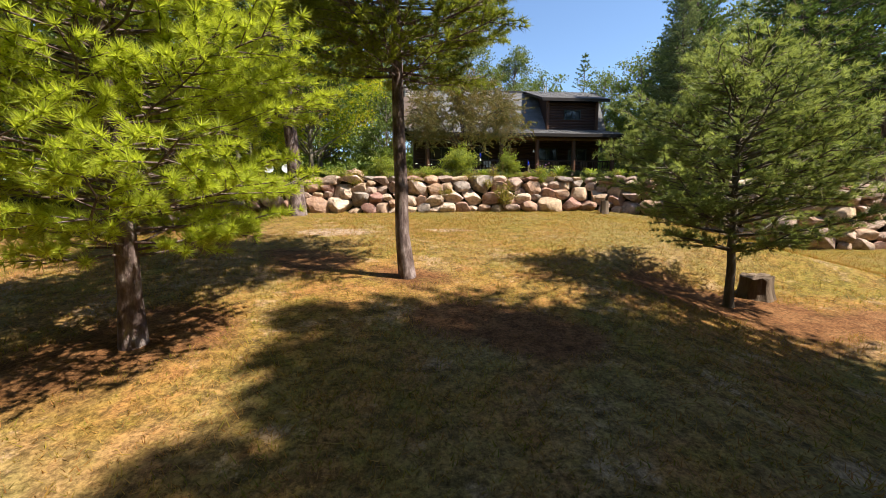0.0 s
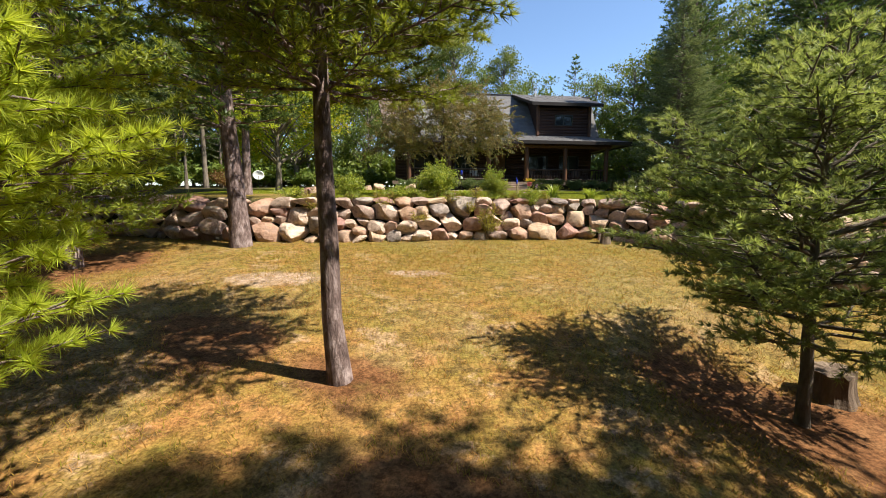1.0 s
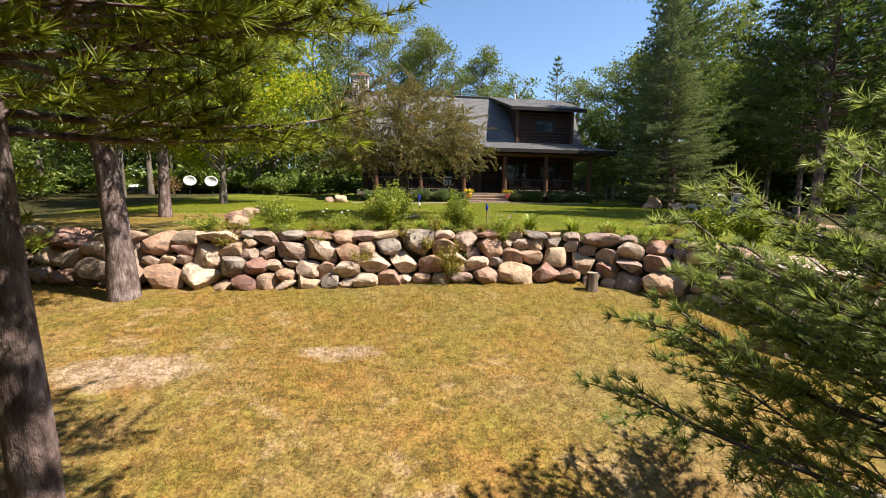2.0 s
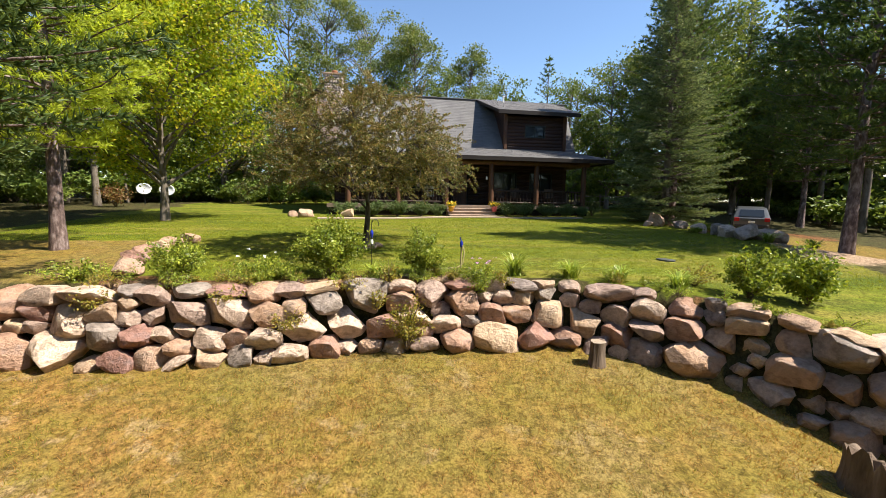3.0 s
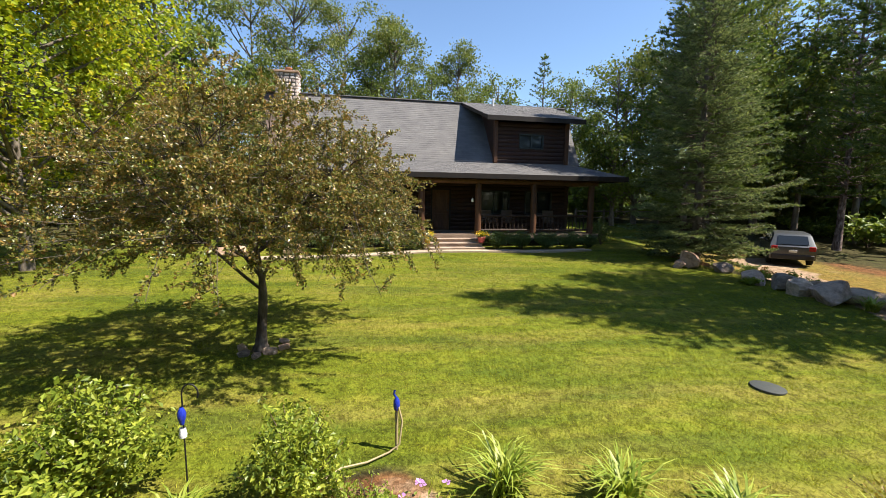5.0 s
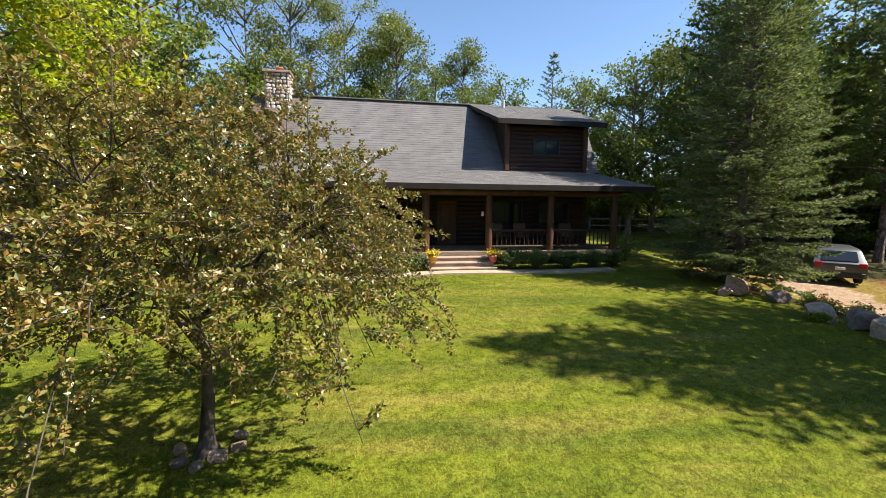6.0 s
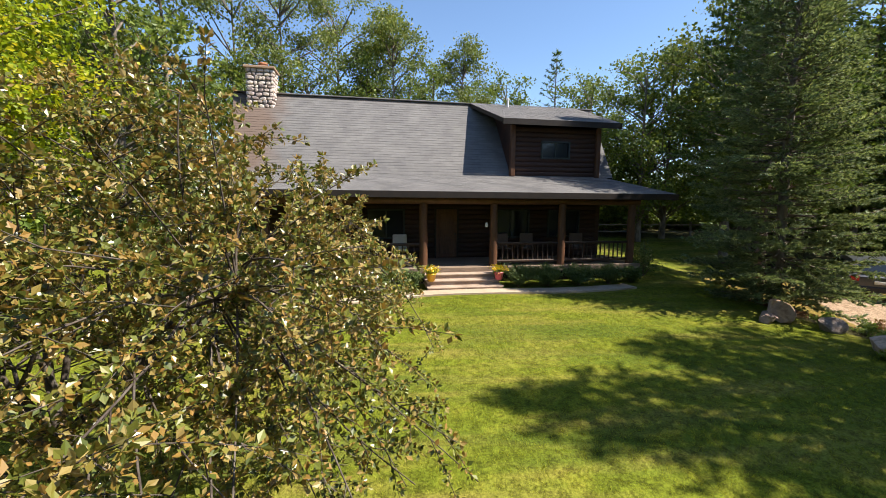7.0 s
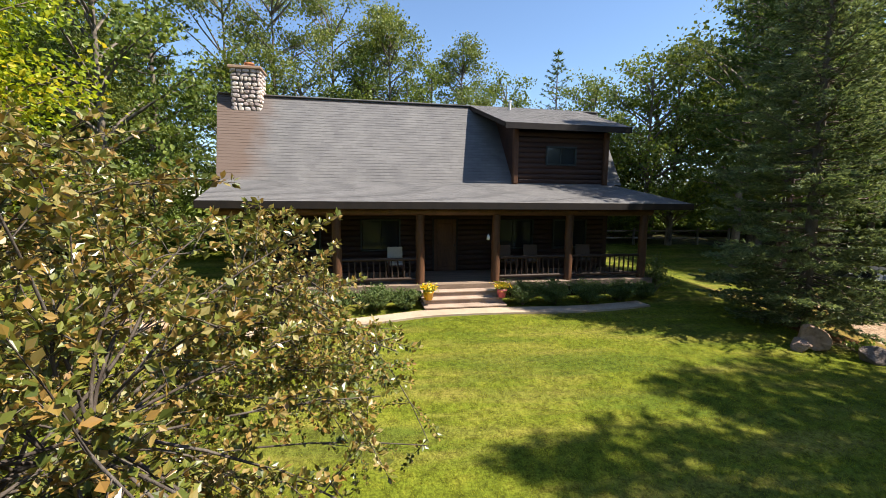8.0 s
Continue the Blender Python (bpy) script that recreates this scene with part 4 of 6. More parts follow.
def crabapple(at, height, rx, label, seed):
    """A low spreading crabapple: scaffold limbs, arching branches, twigs and spurs with rosettes of leaves."""
    rng = np.random.default_rng(seed)
    t = thing("crabapple_tree", pose(at[0], at[1], gz(*at)), label, "crabapple tree")
    fork = 1.12
    zs = np.linspace(-0.12, height * 0.78, 16)
    trunk = np.c_[0.07 * np.sin(zs * 1.7) * np.clip(zs, 0, 2), 0.06 * np.sin(zs * 2.3 + 1) * np.clip(zs, 0, 2), zs]
    V, F = tubes([(trunk, 0.082 * np.where(zs < fork, 1 - 0.2 * zs / fork, 0.62 * (height * 0.8 - zs) / (height * 0.8 - fork)) + 0.05 * np.exp(-zs * 9) + 0.004)], 14)
    from_arrays("trunk", V, F, M_CRABBARK, t, True)

    def top(r):
        return 1.95 + (height - 1.95) * (1 - np.clip(r / rx, 0, 1) ** 2.9)

    limbs, main = [], []
    for i in range(11):
        az, f = 6.283 * i / 11 + rng.normal(0, 0.18), rng.uniform(0.35, 0.72) if i % 3 else 0.15
        r = rx * f
        end = np.array([r * math.cos(az), r * math.sin(az), 1.5 + (top(r) - 1.5) * rng.uniform(0.55, 0.85)])
        sz = rng.uniform(fork * 0.9, min(2.2, end[2] - 0.25))
        st = np.array([np.interp(sz, zs, trunk[:, 0]), np.interp(sz, zs, trunk[:, 1]), sz])
        u = np.linspace(0, 1, 9)[:, None]
        mid = st * 0.45 + end * 0.55 + np.array([0, 0, -0.1 * r]) + rng.normal(0, 0.1, 3)
        pth = (1 - u) ** 2 * st + 2 * u * (1 - u) * mid + u * u * end
        pth[2:] += np.cumsum(rng.normal(0, 0.05, (7, 3)), 0)
        limbs.append((pth, 0.024 * (1 - 0.82 * u[:, 0]) + 0.004))
        main.append(pth[3:])
    main = np.concatenate(main)
    ends, twigs = [], []
    tries = 0
    while len(ends) < 320 and tries < 20000:
        tries += 1
        r, az = rx * math.sqrt(rng.uniform(0.0, 1.0)) * rng.uniform(0.93, 1.05), rng.uniform(0, 6.283)
        low = 1.7 - 0.1 * (r / rx) + 0.15 * math.sin(3 * az + 1)
        c = np.array([r * math.cos(az), r * math.sin(az), low + (top(r) + 0.15 - low) * rng.uniform(0, 1) ** 0.75])
        if any(np.linalg.norm(c - e) < 0.31 for e in ends):
            continue
        ends.append(c)
    tip, tdir = [], []
    for c in ends:
        near = main[np.argmin(np.linalg.norm(main - c, axis=1) + 0.5 * (main[:, 2] > c[2] + 0.1) + 0.25 * (np.linalg.norm(main[:, :2], axis=1) > np.linalg.norm(c[:2])))]
        over = c + (c - near) / (np.linalg.norm(c - near) + 1e-6) * 0.22
        u = np.linspace(0, 1, 8)[:, None]
        mid = (near + over) / 2 + np.array([0, 0, 0.14]) + rng.normal(0, 0.17, 3)
        pth = (1 - u) ** 2 * near + 2 * u * (1 - u) * mid + u * u * over
        limbs.append((pth, 0.006 * (1 - 0.8 * u[:, 0]) + 0.002))
        ax = over - near
        ax /= np.linalg.norm(ax) + 1e-6
        for k in range(10):
            w = rng.uniform(0.25, 1.0)
            b0 = np.array([np.interp(w, u[:, 0], pth[:, j]) for j in range(3)])
            d = ax * 0.7 + rng.normal(0, 0.75, 3) * [1, 1, 0.6] + np.array([0, 0, 0.12])
            d /= np.linalg.norm(d)
            L = rng.uniform(0.16, 0.5)
            sag = np.array([0, 0, -0.12 * L])
            twigs.append((np.array([b0, b0 + d * L * 0.5 + sag * 0.2, b0 + d * L + sag]), np.array([0.0042, 0.003, 0.0016])))
            for q in np.arange(0.06, L, 0.052):
                tip.append(b0 + d * q + sag * (q / L) ** 2)
                tdir.append(d)
    V, F = tubes(limbs, 6)
    tagged(from_arrays("branchwork", V, F, M_CRABBARK, t, True), kind="stuff")
    V, F = tubes(twigs, 3)
    tagged(from_arrays("twigwork", V, F, M_CRABBARK, t, True), kind="stuff")
    per = 9
    pos, ax = np.repeat(np.array(tip), per, 0), np.repeat(np.array(tdir), per, 0)
    d = ax * 0.5 + rng.normal(0, 0.8, pos.shape) + np.array([0, 0, 0.1])
    d /= np.linalg.norm(d, axis=1)[:, None]
    side = np.cross(d, np.array([0, 0, 1.0]) + rng.normal(0, 0.7, pos.shape))
    side /= np.linalg.norm(side, axis=1)[:, None] + 1e-9
    nrm = np.cross(side, d)
    sz = 0.046 * rng.uniform(0.55, 1.2, (len(pos), 1))
    p0 = pos + d * 0.012
    V = np.stack([p0, p0 + d * sz * 0.5 + side * sz * 0.31 + nrm * sz * 0.07, p0 + d * sz, p0 + d * sz * 0.5 - side * sz * 0.31 + nrm * sz * 0.07], 1).reshape(-1, 3)
    tagged(from_arrays("crown", V, np.arange(len(V)).reshape(-1, 4), M_CRAB, t), kind="stuff")
    return t


crabapple((0.92, 18.95), 4.25, 3.0, "small spreading crabapple with bronze-green leaves on the lawn", 22)


# trees behind the start of the flight, which shade the foreground
shade = dict(leaf=M_NEEDLE_DARK, bark=M_PINEBARK, category="pine tree", group="pines round the clearing")
deep = conifer((12.5, -4.0), "tall white pine at the clearing's edge", seed=31, twigs=False, height=13.0, crown_base=2.6, radius=3.6, trunk_r=0.18, step=0.42, per=7, tuft=8, length=0.24, width=0.06, gap=0.17, spread=0.65, rise=0.03, side_len=0.42, **shade)
# the four copies beyond y = -5 stay out of view, added to block sky light
for x, y, s, r in ((-9.5, 5.5, 0.85, 20), (-12.5, 9.5, 0.95, 200), (-9.0, -1.5, 1.0, 120), (19.5, 1.5, 1.0, 250), (25.5, 12.5, 1.1, 10), (-11.5, 14.0, 0.9, 300), (-4.5, -6.0, 1.0, 60), (-0.5, -6.8, 1.1, 150), (3.6, -6.6, 1.0, 220), (-8.5, -5.5, 1.1, 330)):
    c = copy_thing(deep, pose(x, y, gz(x, y) - 0.05, 0, 0, r))
    c.scale = (s, s, s)
slim = conifer((8.5, 1.9), "slender tall white pine at the clearing's edge", seed=32, twigs=False, height=15.8, crown_base=5.2, radius=2.9, trunk_r=0.16, step=0.36, per=8, tuft=8, length=0.24, width=0.065, gap=0.17, spread=0.65, rise=0.05, side_len=0.42, **shade)
for x, y, s, r in ((8.7, 0.2, 0.97, 80), (7.8, -2.0, 0.95, 170), (11.0, -0.6, 0.95, 40), (7.0, -4.6, 0.8, 210), (7.6, 1.1, 0.9, 300), (7.6, -0.5, 0.92, 110), (10.2, 0.8, 1.0, 20), (9.6, -1.8, 1.05, 140), (6.8, -1.4, 0.85, 260)):
    c = copy_thing(slim, pose(x, y, gz(x, y) - 0.05, 0, 0, r))
    c.scale = (s, s, s)

# woods
WOOD = dict(category="tree", group="woodland trees")
oak = [broadleaf((-5.7, 50.0), "airy tall oak behind the house", leaf=M_WOODS_WARM, bark=M_BARK, seed=41, twigs=False, height=20, crown_base=7, rx=4.4, count=12500, size=0.2, scatter=0.085, squash=0.6, sprigs=3, hollow=0.55, trunk_r=0.2, limbs_n=36, twig=0.2, ratio=0.75, **WOOD),
       broadleaf((2.9, 50.0), "slender airy oak behind the house", leaf=M_WOODS_WARM, bark=M_BARK, seed=42, twigs=False, height=17.5, crown_base=6, rx=3.0, count=8000, size=0.2, scatter=0.095, squash=0.6, sprigs=3, hollow=0.5, trunk_r=0.16, limbs_n=30, twig=0.22, ratio=0.75, **WOOD),
       broadleaf((20.0, 43.0), "dense broadleaved tree beside the house", leaf=M_WOODS, bark=M_BARK, seed=43, twigs=False, height=13, crown_base=1.5, rx=3.6, count=8600, size=0.21, scatter=0.07, squash=0.6, sprigs=4, trunk_r=0.18, limbs_n=46, twig=0.2, ratio=0.75, **WOOD)]
wpine = conifer((19.1, 58.0), "tall dark pine above the woods", leaf=M_NEEDLE_DARK, bark=M_BARK, seed=44, twigs=False, height=17, crown_base=4, radius=3.0, trunk_r=0.2, step=0.85, per=6, tuft=8, length=0.36, width=0.085, gap=0.33, spread=0.55, rise=0.05, limb=0.04, **WOOD)
plain_tree = broadleaf((-40.0, 50.0), "leafy tree deep in the woods", leaf=M_WOODS, bark=M_BARK, seed=45, twigs=False, height=13, crown_base=0.8, rx=4.2, count=1500, size=0.6, trunk_r=0.2, limbs_n=30, twig=0.2, ratio=0.8, **WOOD)
kinds = oak + [wpine, plain_tree]
BASEH = (20, 17.5, 13, 17, 13)


def wood_tree(kind, x, y, h, r):
    c = copy_thing(kinds[kind], pose(x, y, gz(x, y) - 0.1, 0, 0, r))
    s = h / BASEH[kind]
    c.scale = (s, s, s)


for kind, x, y, h in ((3, -12.8, 47.0, 21.5), (0, -9.6, 51.0, 20.5), (0, -1.8, 52.0, 19.2), (1, 1.2, 54.0, 17.0), (2, 6.2, 52.0, 14.0), (1, 8.9, 54.0, 16.8), (2, 11.5, 60.0, 14.8), (2, 14.5, 60.0, 15.6), (2, 22.2, 56.0, 14.3), (2, 17.4, 46.0, 12.0),
                      (2, 22.5, 44.0, 13.4), (0, 23.3, 39.0, 21.0), (2, 27.0, 42.0, 16.5), (3, 31.5, 38.5, 17.5), (2, 23.0, 47.0, 14.5), (2, 26.5, 41.0, 16.0), (3, 33.0, 32.5, 20), (2, 30.5, 41.0, 18), (3, 35.5, 38.0, 19), (2, -8.2, 48.5, 13.2), (2, -3.6, 49.0, 12.8), (2, 0.6, 50.5, 13.8), (2, 4.2, 51.0, 12.6), (2, 9.6, 57.0, 13.5), (2, -6.0, 44.5, 10.5), (2, 1.0, 45.5, 9.0), (2, 6.5, 46.5, 8.0), (0, -16, 45, 19), (2, -10.5, 42.5, 7.5)):
    wood_tree(kind, x, y, h, (x * 37 + y * 11) % 360)
# tall pines round the drive, whose shade falls over the lawn and the porch roof
for x, y, s, r in ((21.3, 20.2, 1.2, 40), (18.3, 31.2, 1.15, 130), (30.5, 41.0, 1.1, 300), (31.5, 35.5, 1.2, 75)):
    c = copy_thing(layered, pose(x, y, gz(x, y) - 0.05, 0, 0, r))
    c.scale = (s, s, s)
wr = random.Random(8)
placed = []


def strew(n, xr, yr, hr, mix, gap=2.6):
    k = tries = 0
    while k < n and tries < n * 30:
        tries += 1
        x, y = wr.uniform(*xr), wr.uniform(*yr)
        if any((x - a) ** 2 + (y - b) ** 2 < gap * gap for a, b in placed):
            continue
        placed.append((x, y))
        wood_tree(wr.choice(mix), x, y, wr.uniform(*hr), wr.uniform(0, 360))
        k += 1


strew(26, (-36, -15.5), (20, 44), (9, 17), (0, 2, 2, 3, 3), 3.0)
strew(14, (-34, -12), (40, 62), (13, 19), (0, 1, 2, 3), 3.2)
strew(16, (-10, 40), (64, 84), (9, 12), (4, 3), 4.0)
strew(13, (35, 52), (14, 34), (9, 13), (2, 3, 3), 3.4)
strew(12, (36, 52), (38, 62), (12, 19), (4, 3, 3), 3.4)
strew(12, (20, 36), (-4, 11), (8, 13), (2, 3, 3), 3.2)
strew(12, (-32, -13), (-6, 17), (8, 14), (2, 3, 3), 3.2)
# unseen trees behind the start, added to keep sky light off the foreground
strew(22, (-18, 22), (-22, -7), (15, 20), (4, 4, 3), 3.2)
strew(26, (46, 80), (0, 75), (13, 18), (4,), 4.5)
strew(16, (-70, -36), (10, 60), (13, 18), (4,), 4.5)


# ---- fieldstone retaining wall ----
def rock_mesh(seed, material, cuts=9, sub=2):
    """A boulder: a ball cut by flat faces, with worn edges and a rough skin."""
    rng = random.Random(seed)
    bm = bmesh.new()
    bmesh.ops.create_icosphere(bm, subdivisions=sub, radius=1)
    off = Vector((rng.uniform(0, 50), rng.uniform(0, 50), rng.uniform(0, 50)))
    planes = []
    for i in range(cuts):
        n = Vector((rng.gauss(0, 1), rng.gauss(0, 1), rng.gauss(0, 1))).normalized()
        planes.append((n, rng.uniform(0.42, 0.78)))
    for v in bm.verts:
        v.co = Vector([math.copysign(abs(c) ** 0.8, c) for c in v.co])
        for n, d in planes:
            over = v.co.dot(n) - d
            if over > 0:
                v.co -= n * over * 0.92
        v.co += v.co.normalized() * (0.09 * noise.noise(v.co * 1.8 + off) + 0.05 * noise.noise(v.co * 4.5 + off))
    lo = [min(v.co[i] for v in bm.verts) for i in range(3)]
    hi = [max(v.co[i] for v in bm.verts) for i in range(3)]
    for v in bm.verts:
        v.co = Vector([(v.co[i] - (lo[i] + hi[i]) / 2) / (hi[i] - lo[i]) for i in range(3)])
    bm.normal_update()
    for f in bm.faces:
        f.smooth = True
    for e in bm.edges:
        if len(e.link_faces) == 2 and e.calc_face_angle(0) > 0.32:
            e.smooth = False
    me = bpy.data.meshes.new("boulder")
    bm.to_mesh(me)
    bm.free()
    me.materials.append(material)
    return me


M_ROCK_GREY = surf("grey_fieldstone", [(0.18, 0.14, 0.115), (0.33, 0.265, 0.22), (0.43, 0.35, 0.29)], 2.8, 9, 0.9, 1.0, 0.06, per="object", amount=0.4, hue=0.02)
M_ROCK_RED = surf("rusty_fieldstone", [(0.24, 0.13, 0.09), (0.44, 0.26, 0.18), (0.36, 0.25, 0.21)], 2.8, 8, 0.9, 1.0, 0.06, per="object", amount=0.4, hue=0.03)
ROCKS = [rock_mesh(100 + i, m, 11, 3) for i, m in enumerate([M_ROCK] * 7 + [M_ROCK_TAN] * 4 + [M_ROCK_GREY] * 2 + [M_ROCK_RED] * 4)]


def build_stone_wall():
    wall = thing("retaining_wall", pose(0, 14, 1.2), "dry-laid retaining wall of rounded pink and grey fieldstones", "retaining wall")
    inv = Matrix.Translation((0, -14, -1.2))
    rng = random.Random(77)
    # a line followed at even steps
    xs = np.linspace(-13.5, 15.5, 3000)
    ys = wall_y(xs)
    s = np.r_[0, np.cumsum(np.hypot(np.diff(xs), np.diff(ys)))]
    total = s[-1]
    bins = int(total / 0.08)
    sky_line = np.full(bins, -0.08)
    bx = np.interp((np.arange(bins) + 0.5) * 0.08, s, xs)
    by = np.interp((np.arange(bins) + 0.5) * 0.08, s, ys)
    base = low_z(bx, by)
    height = np.maximum(0.7, high_z(bx, by + 0.6) - base - 0.03)
    count = 0
    while count < 298:
        need = height - sky_line
        need[need < 0.12] = -1
        if need.max() < 0:
            break
        k = int(np.argmin(np.where(need > 0, sky_line + 0.04 * np.sin(np.arange(bins) * 0.37), 99)))
        # the dip that the next stone is to fill
        a = b = k
        while a > 0 and sky_line[a - 1] < sky_line[k] + 0.12:
            a -= 1
        while b < bins - 1 and sky_line[b + 1] < sky_line[k] + 0.12:
            b += 1
        dip = (b - a + 1) * 0.08
        w = rng.choice((0.34, 0.42, 0.48, 0.54, 0.6, 0.68, 0.82))
        if dip - w < 0.26:
            w = dip if dip < 0.95 else dip / 2
        h = w * rng.uniform(0.55, 0.85)
        n_b = max(1, int(round(w / 0.08)))
        a0 = min(max(a, k - n_b // 2), b - n_b + 1) if b - a + 1 > n_b else a
        a0 = a if (a0 - a) * 0.08 < 0.26 else a0
        span = slice(a0, min(bins, a0 + n_b))
        c = min(bins - 1, a0 + n_b // 2)
        zb = float(np.mean(sky_line[span]))
        h = min(max(h, 0.24), height[c] - zb + 0.05, 0.62)
        if w < 0.2 or h < 0.15:
            sky_line[span] = np.maximum(sky_line[span], min(height[c], sky_line[k] + 0.2))
            continue
        x, y = bx[c], by[c]
        tang = math.atan2(by[min(c + 4, bins - 1)] - by[max(c - 4, 0)], bx[min(c + 4, bins - 1)] - bx[max(c - 4, 0)])
        frac = (zb + h / 2) / height[c]
        back = 0.02 + 0.46 * frac + rng.uniform(-0.05, 0.05)
        nx, ny = -math.sin(tang), math.cos(tang)
        r = new("boulder", rng.choice(ROCKS))
        r.parent = wall
        m = pose(x + nx * back, y + ny * back, base[c] + zb + h / 2, 0, 0, math.degrees(tang)) @ pose(0, 0, 0, rng.uniform(-10, 10), rng.uniform(-9, 9), rng.choice((0, 180)) + rng.uniform(-14, 14))
        r.matrix_basis = inv @ m @ Matrix.Diagonal((w * 1.12, min(0.8, max(w, h) * rng.uniform(0.9, 1.1)), h * 1.18, 1))
        sky_line[span] = np.maximum(sky_line[span], zb + h * 0.93 + 0.02 * rng.uniform(-1, 1))
        count += 1


build_stone_wall()


def loose_rock(x, y, w, h, kind, label, sink=0.2, turn=None, tilt=0.0):
    rng = random.Random(int(x * 100) + int(y * 7))
    r = new("boulder", ROCKS[kind])
    r.matrix_basis = pose(x, y, gz(x, y) + h * (0.5 - sink), rng.uniform(-6, 6), tilt, rng.uniform(0, 360) if turn is None else turn) @ Matrix.Diagonal((w, w * 0.8, h, 1))
    return tagged(r, label, "boulder", "loose garden boulders")


# edging beside the pine, lawn boulders and the drive's edge
for x, y, w, h, k in ((-3.15, 15.35, 0.62, 0.45, 7), (-3.45, 15.95, 0.5, 0.36, 14), (-3.75, 16.55, 0.6, 0.36, 15), (-4.0, 17.15, 0.5, 0.36, 14), (-3.95, 17.75, 0.55, 0.38, 8), (-4.1, 18.5, 0.55, 0.36, 15), (-4.0, 19.3, 0.5, 0.35, 16)):
    loose_rock(x, y, w, h, k, "rusty tan boulder edging the lawn", 0.22)
for x, y, w, h, k in ((-2.9, 28.0, 0.85, 0.5, 8), (-0.9, 28.5, 0.7, 0.55, 9), (-3.6, 28.3, 0.5, 0.35, 10)):
    loose_rock(x, y, w, h, k, "tan boulder at the lawn's end by the house", 0.18)
loose_rock(13.95, 25.75, 0.85, 0.75, 9, "upright pale boulder at the spruce's foot", 0.15)
for x, y, w, h, k in ((13.45, 25.7, 0.5, 0.35, 2), (14.5, 24.9, 0.6, 0.45, 11), (14.3, 23.4, 0.8, 0.5, 3), (14.6, 22.6, 0.9, 0.6, 12), (14.5, 21.9, 0.8, 0.6, 1), (14.45, 21.1, 1.0, 0.75, 4), (15.3, 21.0, 1.2, 0.6, 5), (15.9, 21.4, 0.8, 0.5, 11), (15.3, 22.3, 0.8, 0.5, 6)):
    loose_rock(x, y, w, h, k, "grey boulder edging the sandy drive", 0.2)


for x, y, w, h, k in ((1.12, 18.78, 0.24, 0.14, 2), (1.3, 18.98, 0.2, 0.12, 9), (0.72, 18.7, 0.22, 0.13, 12), (0.95, 18.62, 0.18, 0.11, 5), (1.24, 19.22, 0.2, 0.12, 3), (0.6, 18.98, 0.2, 0.12, 10)):
    loose_rock(x, y, w, h, k, "small pale stone round the crabapple's foot", 0.2)


# ---- plants ----
def bush(at, w, h, count, size, leaf, label, category, seed, name="shrub", group="", up=0.5, ratio=0.55, dome=0.6, z=None, stems=9):
    """Stems fanning from the ground with leaves along and round them."""
    rng = np.random.default_rng(seed)
    t = thing(name, pose(at[0], at[1], (gz(at[0], at[1]) if z is None else z) - 0.03), label, category, group)
    tips, paths = [], []
    for i in range(stems * 4):
        az, f = rng.uniform(0, 6.28), math.sqrt(rng.uniform(0, 1))
        tip = np.array([w / 2 * f * math.cos(az), w / 2 * f * math.sin(az), h * (1 - (1 - dome) * f * f) * rng.uniform(0.55, 1.08)])
        mid = tip * [0.35, 0.35, 0.6]
        tips.append((mid * 0.4, mid, tip))
        if i < stems * 2:
            paths.append((np.array([tip * 0.02, mid, tip]), np.array([0.007, 0.005, 0.002]) * (0.6 + h)))
    V, F = tubes(paths, 4)
    tagged(from_arrays("branchwork", V, F, M_STUMP, t, True), kind="stuff")
    tips = np.array(tips)
    pick = rng.integers(0, len(tips), count)
    u = rng.beta(2.2, 1.2, (count, 1))
    pos = (1 - u) ** 2 * tips[pick, 0] + 2 * u * (1 - u) * tips[pick, 1] + u * u * tips[pick, 2] + rng.normal(0, 1, (count, 3)) * [w * 0.055, w * 0.055, h * 0.045]
    pos[:, 2] = np.maximum(pos[:, 2], 0.03)
    V, F = leaves(rng, pos, size, up, ratio)
    tagged(from_arrays("foliage", V, F, leaf, t), kind="stuff")
    return t


def blooms(plant, n, w, z0, z1, size, material, seed, label):
    """Small five-petalled heads on a plant."""
    rng = np.random.default_rng(seed)
    for i in range(n):
        bm = bmesh.new()
        c = Vector((rng.uniform(-w / 2, w / 2), rng.uniform(-w / 2, w / 2), rng.uniform(z0, z1)))
        for k in range(9):
            a = rng.uniform(0, 6.28)
            o = Vector((math.cos(a), math.sin(a), rng.uniform(-0.2, 0.8))) * size * 0.5
            p = [c + o * 0.2, c + o + Vector((-o.y, o.x, 0)) * 0.45, c + o * 1.35, c + o - Vector((-o.y, o.x, 0)) * 0.45]
            bm.faces.new([bm.verts.new(v) for v in p])
        part("bloom", bm, material, plant, label)


